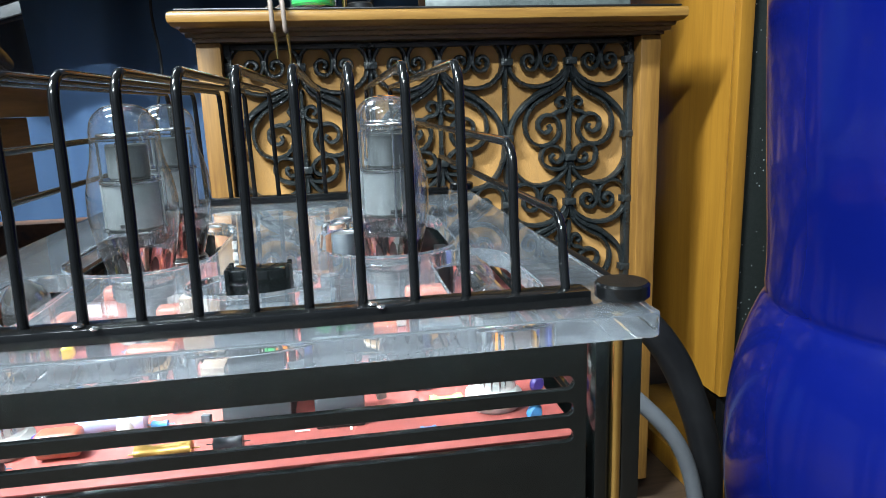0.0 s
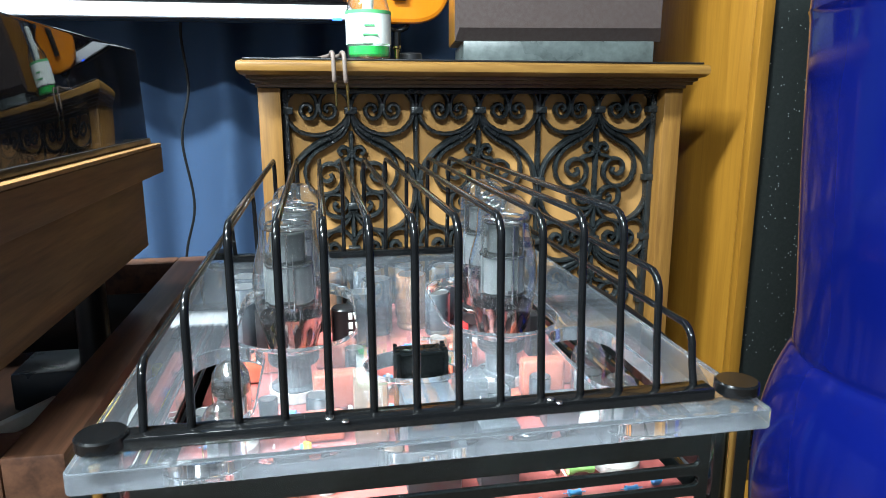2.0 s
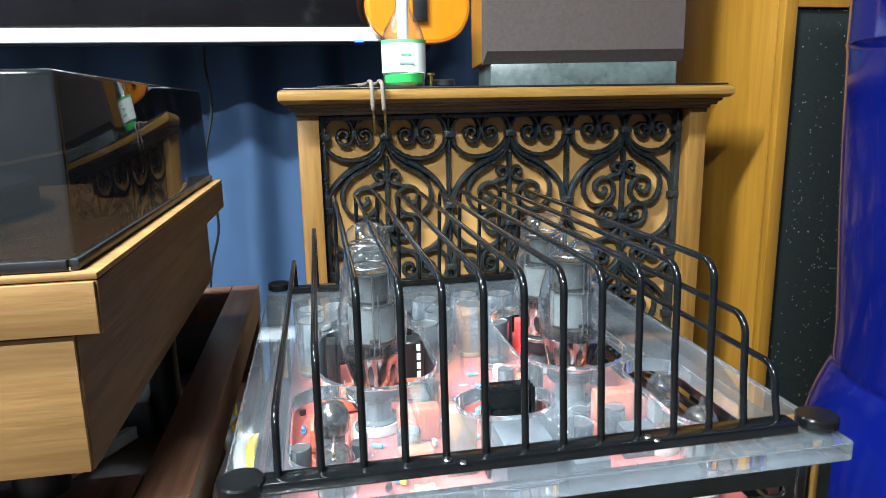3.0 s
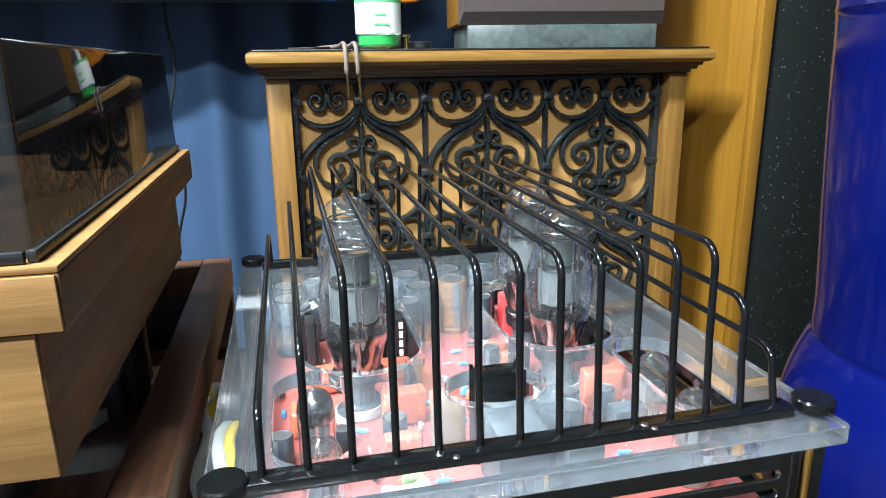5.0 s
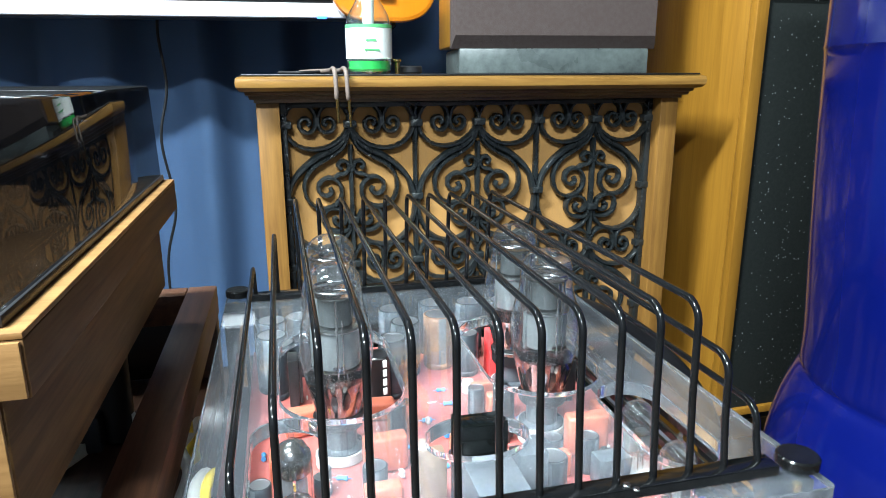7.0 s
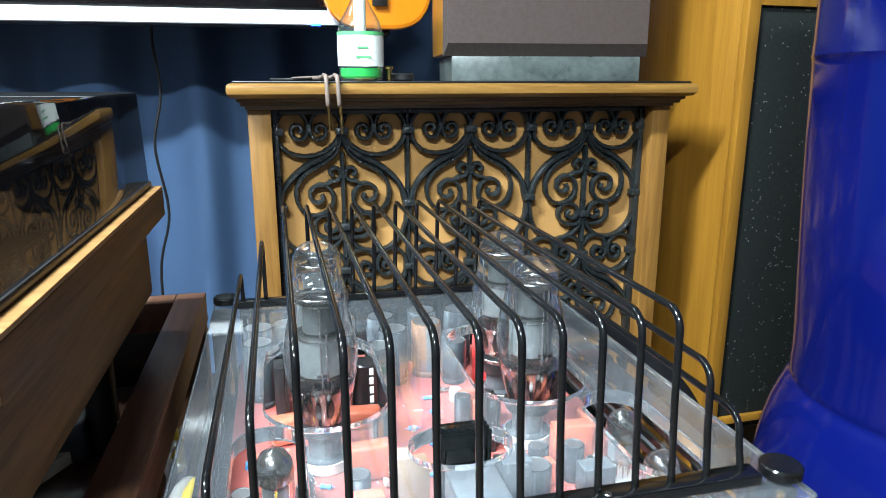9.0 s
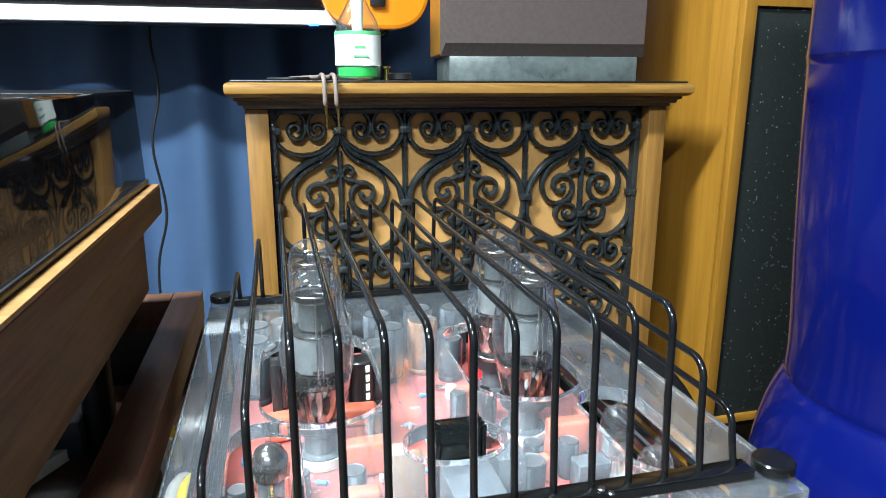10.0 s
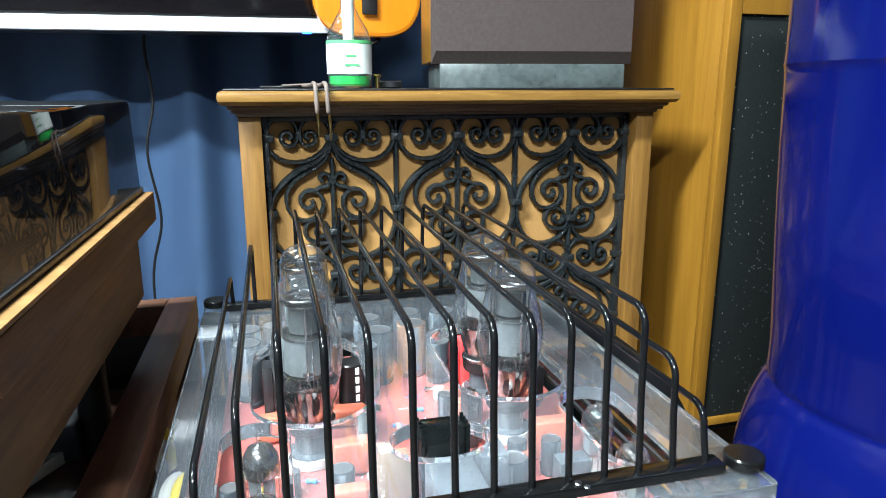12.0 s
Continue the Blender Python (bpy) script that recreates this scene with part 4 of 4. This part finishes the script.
    sleeve = part("electrolytic_capacitor", rod(0.0105, 0.044, 28, 0.0012), M_PLASTIC, pcb, "black capacitor with a white printed stripe", pose(-0.0365, 0.242, PCB_Z))
    for k in range(5):
        part("sleeve_print", box((0.0030, -0.0108, 0.004 + 0.008 * k), (0.0062, -0.0088, 0.0095 + 0.008 * k), 0.0002), M_LABEL, sleeve, "white printed bar")
    for x, y in ((-0.104, 0.258), (0.112, 0.205), (0.045, 0.165)):
        part("heat_sink", box((-0.004, -0.010, 0), (0.004, 0.010, 0.042), 0.0006), M_PLASTIC, pcb, "small black finned heat sink", pose(x, y, PCB_Z))
        for i in range(4):
            part("fin", box((0.0043, -0.009 + 0.005 * i, 0.004), (0.0068, -0.006 + 0.005 * i, 0.041), 0.0003), M_PLASTIC, pcb, "", pose(x, y, PCB_Z))
    for x, y, t in ((-0.010, 0.190, 84), (0.026, 0.182, 88), (0.073, 0.016, 90), (0.105, 0.014, 90), (-0.103, 0.020, 90), (-0.030, 0.156, 80), (0.040, 0.145, 10), (-0.012, 0.126, 90), (0.062, 0.176, 40),
                    (0.066, 0.150, 20), (-0.070, 0.082, 88), (-0.126, 0.092, 92), (-0.080, 0.130, 70), (0.030, 0.118, 90), (0.076, 0.062, 90), (-0.040, 0.062, 90), (-0.046, 0.048, 85), (0.012, 0.236, 90),
                    (0.058, 0.235, 60), (-0.060, 0.012, 90), (0.020, 0.014, 90), (0.050, 0.012, 92), (-0.128, 0.180, 0), (0.128, 0.180, 5), (0.012, 0.212, 86), (-0.018, 0.228, 0)):
        resistor(x, y, t, M_BLUE, pcb)
    for x, y, t, m, r, l in ((-0.074, 0.045, 95, M_LILAC, 0.006, 0.026), (-0.124, 0.044, 80, M_LILAC, 0.005, 0.018), (-0.044, 0.016, 92, M_GOLD, 0.0035, 0.022), (0.080, 0.036, 90, M_GREEN, 0.0035, 0.015),
                             (-0.060, 0.066, 90, M_GREEN, 0.003, 0.012), (-0.014, 0.020, 90, M_ELKO, 0.0028, 0.012), (0.028, 0.246, 80, M_STEEL, 0.0022, 0.012)):
        resistor(x, y, t, m, pcb, r, l)
    for x, y, m in ((0.124, 0.016, M_BLUE), (0.006, 0.172, M_BLUE), (0.062, 0.206, M_BLUE), (0.100, 0.140, M_YELLOW), (-0.022, 0.130, M_YELLOW), (-0.110, 0.128, M_YELLOW), (-0.088, 0.036, M_PURPLE), (0.134, 0.046, M_PURPLE), (0.102, 0.112, M_PLASTIC), (0.040, 0.172, M_PLASTIC), (-0.008, 0.145, M_PLASTIC)):
        part("disc_capacitor", lathe([(0, -0.002), (0.003, -0.0018), (0.0042, 0), (0.003, 0.0018), (0, 0.002)], 16), m, pcb, "", pose(x, y, PCB_Z + 0.005, 90, 0, 20))
    for x, y in ((-0.055, 0.045), (0.038, 0.232)):
        part("neon_lamp", lathe([(0, 0), (0.005, 0), (0.0055, 0.006), (0.0045, 0.010), (0, 0.012)], 18), M_CERAMIC, pcb, "", pose(x, y, PCB_Z))
    rnd = random.Random(7)
    for k in range(70):
        x, y = rnd.uniform(-0.132, 0.132), rnd.uniform(0.010, 0.350)
        if k % 2:
            part("solder_joint", lathe([(0, 0.0009), (0.0006, 0.0007), (0.0012, 0)], 8), M_STEEL, pcb, "", pose(x, y, PCB_Z))
        else:
            w = rnd.uniform(0.003, 0.009)
            part("stencil_mark", box((-w / 2, -0.0006, 0), (w / 2, 0.0006, 0.00025)), M_LABEL, pcb, "white printed bar", pose(x, y, PCB_Z, 0, 0, rnd.choice((0, 90))))
    for k in range(26):
        x, y = rnd.uniform(-0.13, 0.13), rnd.uniform(0.012, 0.25)
        part("transistor", box((-0.0023, -0.0014, 0.002), (0.0023, 0.0014, 0.0068), 0.0006), (M_PLASTIC, M_YELLOW, M_ELKO, M_CERAMIC, M_PLASTIC)[k % 5], pcb, "", pose(x, y, PCB_Z, 0, 0, rnd.uniform(0, 180)))
    for x in (-0.045, 0.058):
        part("screw", rod(0.0018, 0.0010, 14, 0.0003), M_STEEL, a, "", at(pose(x, -0.0045, PLATE_Z + 0.0066)))


POWER = [(-0.0745, 0.160), (0.0740, 0.158), (-0.0705, 0.2415), (0.0800, 0.2425)]
SMALL = [(-0.107, 0.086), (0.112, 0.088), (-0.106, 0.040), (0.111, 0.040)]
amplifier()

stand = thing("amplifier_stand", 0, 0, 0, "black wooden stand under the valve amplifier", "stand")
part("top", box((-0.158, -0.015, 0.465), (0.165, 0.39, 0.4898), 0.002), M_PLASTIC, stand)
for sx in (-0.14, 0.145):
    for sy in (0.01, 0.36):
        part("leg", box((sx - 0.012, sy - 0.012, 0), (sx + 0.012, sy + 0.012, 0.4648), 0.002), M_PLASTIC, stand)


def power_valve():
    v = thing("power_valve", 0, 0, 0, "large clear glass power valve with a mirrored foot", "valve", "power valves")
    part("base", lathe([(0, 0.0), (0.0165, 0.0), (0.0175, 0.002), (0.0175, 0.012), (0.0165, 0.0145), (0, 0.0145)], 32), M_PLASTIC, v, "black valve base")
    part("base_ring", lathe([(0.0176, 0.0095), (0.0182, 0.010), (0.0182, 0.0125), (0.0176, 0.013)], 32), M_STEEL, v)
    prof = [(0.0155, 0.0148), (0.0168, 0.019), (0.0195, 0.030), (0.0225, 0.043), (0.0245, 0.057), (0.0245, 0.068), (0.0225, 0.080), (0.0198, 0.090), (0.0188, 0.098), (0.0185, 0.106), (0.0165, 0.113), (0.011, 0.1185), (0.004, 0.1205), (0, 0.1207)]
    glass = part("bulb", lathe([(p.x, p.y) for p in spline([Vector(q) for q in prof], 3)][:-1] + [(0, 0.1207)], 44), M_GLASS, v, "clear glass bulb")
    glass.visible_shadow = False
    part("getter", lathe([(0.0152, 0.0155), (0.0164, 0.0195), (0.0189, 0.0300), (0.0214, 0.0415), (0.0210, 0.0418), (0.0182, 0.030), (0.015, 0.017)], 40), M_GETTER, v, "mirrored getter coating")
    for k in range(14):
        t = 2 * math.pi * k / 14
        gap = bmesh.new()
        ring = []
        for i in range(8):
            u, z = 0.0022 * math.cos(math.pi * i / 4), 0.0275 + 0.0075 * math.sin(math.pi * i / 4) + 0.0012 * (k % 3)
            rr = 0.0152 + (z - 0.0155) * 0.262 + 0.00055
            ring.append(gap.verts.new((rr * math.cos(t + u / rr), rr * math.sin(t + u / rr), z)))
        gap.faces.new(ring)
        part("getter_gap", gap, M_PLASTIC, v, "dark clear gap in the mirror coating")
    part("stem", lathe([(0, 0.0150), (0.012, 0.0152), (0.010, 0.024), (0.007, 0.034), (0, 0.035)], 24), M_GLASS, v)
    part("lower_mica", rod(0.0175, 0.0006, 28, 0, None, (0, 0, 0.0490)), M_MICA, v)
    bm = rod(0.0155, 0.027, 36, 0.0010, None, (0, 0, 0.0500))
    for sgn in (-1, 1):
        box((sgn * 0.0155 - 0.0015, -0.0008, 0.0500), (sgn * 0.0155 + 0.0015, 0.0008, 0.0770), 0.0002, bm)
        box((-0.001, sgn * 0.0156 - 0.0004, 0.051), (0.001, sgn * 0.0156 + 0.0004, 0.076), 0.0001, bm)
    part("anode", bm, M_ANODE, v, "grey metal anode")
    part("upper_mica", rod(0.0168, 0.0006, 28, 0, None, (0, 0, 0.0780)), M_MICA, v)
    part("anode_top", rod(0.0112, 0.0190, 36, 0.0008, None, (0, 0, 0.0790)), M_CARBON, v, "darker grey upper anode")
    for k in range(4):
        t = radians(-92 + 90 * k)
        part("support_rod", tube([(0.0159 * math.cos(t), 0.0159 * math.sin(t), 0.0455), (0.0159 * math.cos(t), 0.0159 * math.sin(t), 0.0995)], 0.0008, 8), M_STEEL, v)
    part("anode_rim", lathe([(0.0156, 0.0760), (0.0166, 0.0763), (0.0166, 0.0772), (0.0156, 0.0775)], 32), M_STEEL, v)
    part("slot_plate", box((-0.0038, -0.0163, 0.0515), (0.0038, -0.0156, 0.0540), 0.0002), M_PLASTIC, v, "dark slot at the foot of the anode")
    part("lead_wire", tube([(0.004, -0.006, 0.030), (0.003, -0.0168, 0.045), (0.003, -0.0168, 0.086)], 0.0005, 6), M_STEEL, v)
    ring = [(0.0145 * math.cos(2 * math.pi * i / 28), 0.0145 * math.sin(2 * math.pi * i / 28), 0.1035) for i in range(29)]
    part("getter_ring", tube(ring, 0.0009, 8), M_STEEL, v)
    part("top_mica", rod(0.0155, 0.0008, 28, 0, None, (0, 0, 0.100)), M_MICA, v)
    for k in range(6):
        t = radians(60 * k + 10)
        part("lead_wire", tube([(0.009 * math.cos(t), 0.009 * math.sin(t), 0.028), (0.007 * math.cos(t + 0.4), 0.007 * math.sin(t + 0.4), 0.043)], 0.0006, 6), M_STEEL, v)
    return v


first = power_valve()
VZ = 0.5673
first.matrix_basis = pose(*POWER[0], VZ)
for k, (px, py) in enumerate(POWER[1:]):
    copy_thing(first, pose(px, py, VZ, 0, 0, (12, -14, 7)[k]))


def small_valve(silver):
    v = thing("small_valve", 0, 0, 0, "small glass valve with a silvered top" if silver else "small clear glass valve with a pointed tip", "valve", "small valves")
    h = 0.050
    prof = [(0.0095, 0.0), (0.0108, 0.003), (0.011, 0.010), (0.011, h - 0.012), (0.0102, h - 0.006), (0.0075, h - 0.001), (0.0035, h + 0.0015), (0.0018, h + 0.003), (0.0014, h + 0.007), (0, h + 0.009)]
    g = part("bulb", lathe(prof, 32), M_GLASS, v, "clear glass bulb")
    g.visible_shadow = False
    if silver:
        part("getter", lathe([(0.0106, h - 0.017), (0.0107, h - 0.012), (0.0099, h - 0.0063), (0.0072, h - 0.0015), (0.0030, h + 0.001), (0, h + 0.0015)], 32), M_SILVER, v, "silvered top inside the glass")
    else:
        part("getter", lathe([(0.0088, h - 0.0072), (0.0072, h - 0.0018), (0.0030, h + 0.001), (0, h + 0.0015)], 32), M_MICA, v, "faint silvered top inside the glass")
    part("upper_mica", rod(0.0088, 0.0006, 24, 0, None, (0, 0, h - 0.019)), M_MICA, v)
    part("lower_mica", rod(0.0088, 0.0006, 24, 0, None, (0, 0, 0.011)), M_MICA, v)
    for x in (-0.0042, 0.0042):
        part("anode", box((x - 0.0034, -0.0045, 0.012), (x + 0.0034, 0.0045, h - 0.0195), 0.0008), M_ANODE, v, "grey metal anode")
    for k in range(9):
        t = radians(20 + 40 * k)
        part("pin", tube([(0.006 * math.cos(t), 0.006 * math.sin(t), 0.0002), (0.0052 * math.cos(t), 0.0052 * math.sin(t), 0.011)], 0.0005, 6), M_STEEL, v)
    return v


SZ = PCB_Z + 0.0082
sv = small_valve(True)
sv.matrix_basis = pose(*SMALL[0], SZ + 0.004)
sc = small_valve(False)
sc.matrix_basis = pose(*SMALL[1], SZ)
copy_thing(sc, pose(*SMALL[2], SZ - 0.001, 0, 0, 50))
copy_thing(sc, pose(*SMALL[3], SZ - 0.002, 0, 0, 110))


def cage():
    c = thing("valve_cage", 0, 0, PLATE_Z, "black bent-wire guard cage over the valves", "guard cage")
    part("front_rail", box((-0.1425, -0.003, 0.0003), (0.1425, 0.009, 0.0065), 0.0008), M_BLACK, c)
    part("rear_rail", box((-0.1425, 0.356, 0.0003), (0.1425, 0.368, 0.0065), 0.0008), M_BLACK, c)
    proto = {}
    for k in range(14):
        x = -0.134 + 0.268 * k / 13
        h = {0: 0.036, 1: 0.066, 12: 0.066, 13: 0.036}.get(k, 0.097)
        if h not in proto:
            r, y0, y1 = 0.011, 0.008, 0.352
            pts = [(0, 0.004, 0.0062), (0, y0 - 0.001, h * 0.5), (0, y0, h - r)]
            pts += [(0, y0 + r - r * math.cos(radians(15 * i)), h - r + r * math.sin(radians(15 * i))) for i in range(1, 7)]
            pts += [(0, y0 + (y1 - y0) * f, h) for f in (0.2, 0.4, 0.6, 0.8)]
            pts += [(0, y1 - r + r * math.sin(radians(15 * i)), h - r + r * math.cos(radians(15 * i))) for i in range(0, 7)]
            pts += [(0, y1 + 0.004, h * 0.5), (0, 0.362, 0.0062)]
            proto[h] = part("bar", tube(pts, 0.00195, 12), M_BLACK, c, "", pose(x, 0, 0))
        else:
            again("bar", proto[h], c, pose(x, 0, 0))
    for x in (-0.052, 0.055):
        part("screw", rod(0.0022, 0.0012, 14, 0.0004), M_STEEL, c, "", pose(x, -0.0002, 0.0066))


cage()

# cables and small things round the amplifier
wire = thing("hanging_wire", -0.33, 1.43, 0.0, "thin grey wire hanging in front of the blue curtain", "wire")
part("lead", tube(spline([(0.03, -0.06, 0.97), (0.012, 0.0, 0.90), (0.018, 0.01, 0.78), (-0.004, 0.0, 0.66), (0.012, 0.0, 0.5), (-0.02, 0.0, 0.34), (-0.01, 0.0, 0.004)], 8), 0.0032, 8), M_BLACKCABLE, wire)

board = thing("base_board", 0.652, 0.682, 0, "amber wooden base board under the loudspeaker stand", "board")
part("board", box((-0.02, -0.06, 0.0), (0.40, 0.38, 0.045), 0.003), M_OAK, board)
strip = thing("power_strip", 0.43, 0.40, 0.0, "grey power strip on the floor beside the stand", "power strip")
part("case", box((-0.03, -0.12, 0.0), (0.03, 0.12, 0.035), 0.006), M_GREYBOX, strip)
for k in range(3):
    part("outlet", rod(0.018, 0.004, 20, 0.001), M_CERAMIC, strip, "", pose(0, -0.075 + 0.075 * k, 0.0348))
CABLES = (("thick black cable hanging down behind the amplifier", M_BLACKCABLE, 0.019,
           [(0.13, 0.395, 0.53), (0.22, 0.43, 0.535), (0.33, 0.46, 0.48), (0.425, 0.46, 0.395), (0.478, 0.46, 0.292), (0.500, 0.46, 0.19), (0.495, 0.47, 0.08), (0.46, 0.50, 0.020)]),
          ("thinner grey cable hanging down behind the amplifier", M_GREYCABLE, 0.010,
           [(0.10, 0.395, 0.52), (0.20, 0.43, 0.47), (0.34, 0.44, 0.37), (0.420, 0.43, 0.295), (0.455, 0.43, 0.23), (0.468, 0.43, 0.15), (0.455, 0.44, 0.07), (0.42, 0.46, 0.046)]))
for words, stuff, r, line in CABLES:
    cable = thing("speaker_cable", 0.42, 0.46, 0.0, words, "cable", "speaker cables")
    part("lead", tube(spline([(x - 0.42, y - 0.46, z) for x, y, z in line], 8), r, 14), stuff, cable)

# the amplifier stands slightly askew on its stand
TURN = Matrix.Translation((-0.05, 0.005, 0)) @ pose(0, 0, 0, 0, 0, -1.5) @ Matrix.Translation((0.05, -0.005, 0))
for ob in list(scene.objects):
    if ob.parent is None and ob.name.split(".")[0] in ("valve_amplifier", "valve_cage", "power_valve", "small_valve"):
        ob.matrix_basis = TURN @ ob.matrix_basis

for cx, mm, word, r in ((-0.1545, M_YELLOW, "yellow", 0.0035), (-0.1605, M_WHITECABLE, "white", 0.0042)):
    cb = thing("signal_cable", cx, 0.0, 0.0, word + " signal cable running along the side of the amplifier", "cable", "signal cables")
    part("lead", tube(spline([(0.0, 0.47, 0.0045), (0.0, 0.46, 0.20), (0.0, 0.40, 0.36), (0.0, 0.26, 0.42), (0.0, 0.19, 0.50), (0.002, 0.15, 0.548), (-0.002, 0.11, 0.560), (0.002, 0.075, 0.545), (-0.001, 0.05, 0.50), (0.0, 0.03, 0.40), (0.0, 0.03, 0.0045)], 8), r, 10), mm, cb)
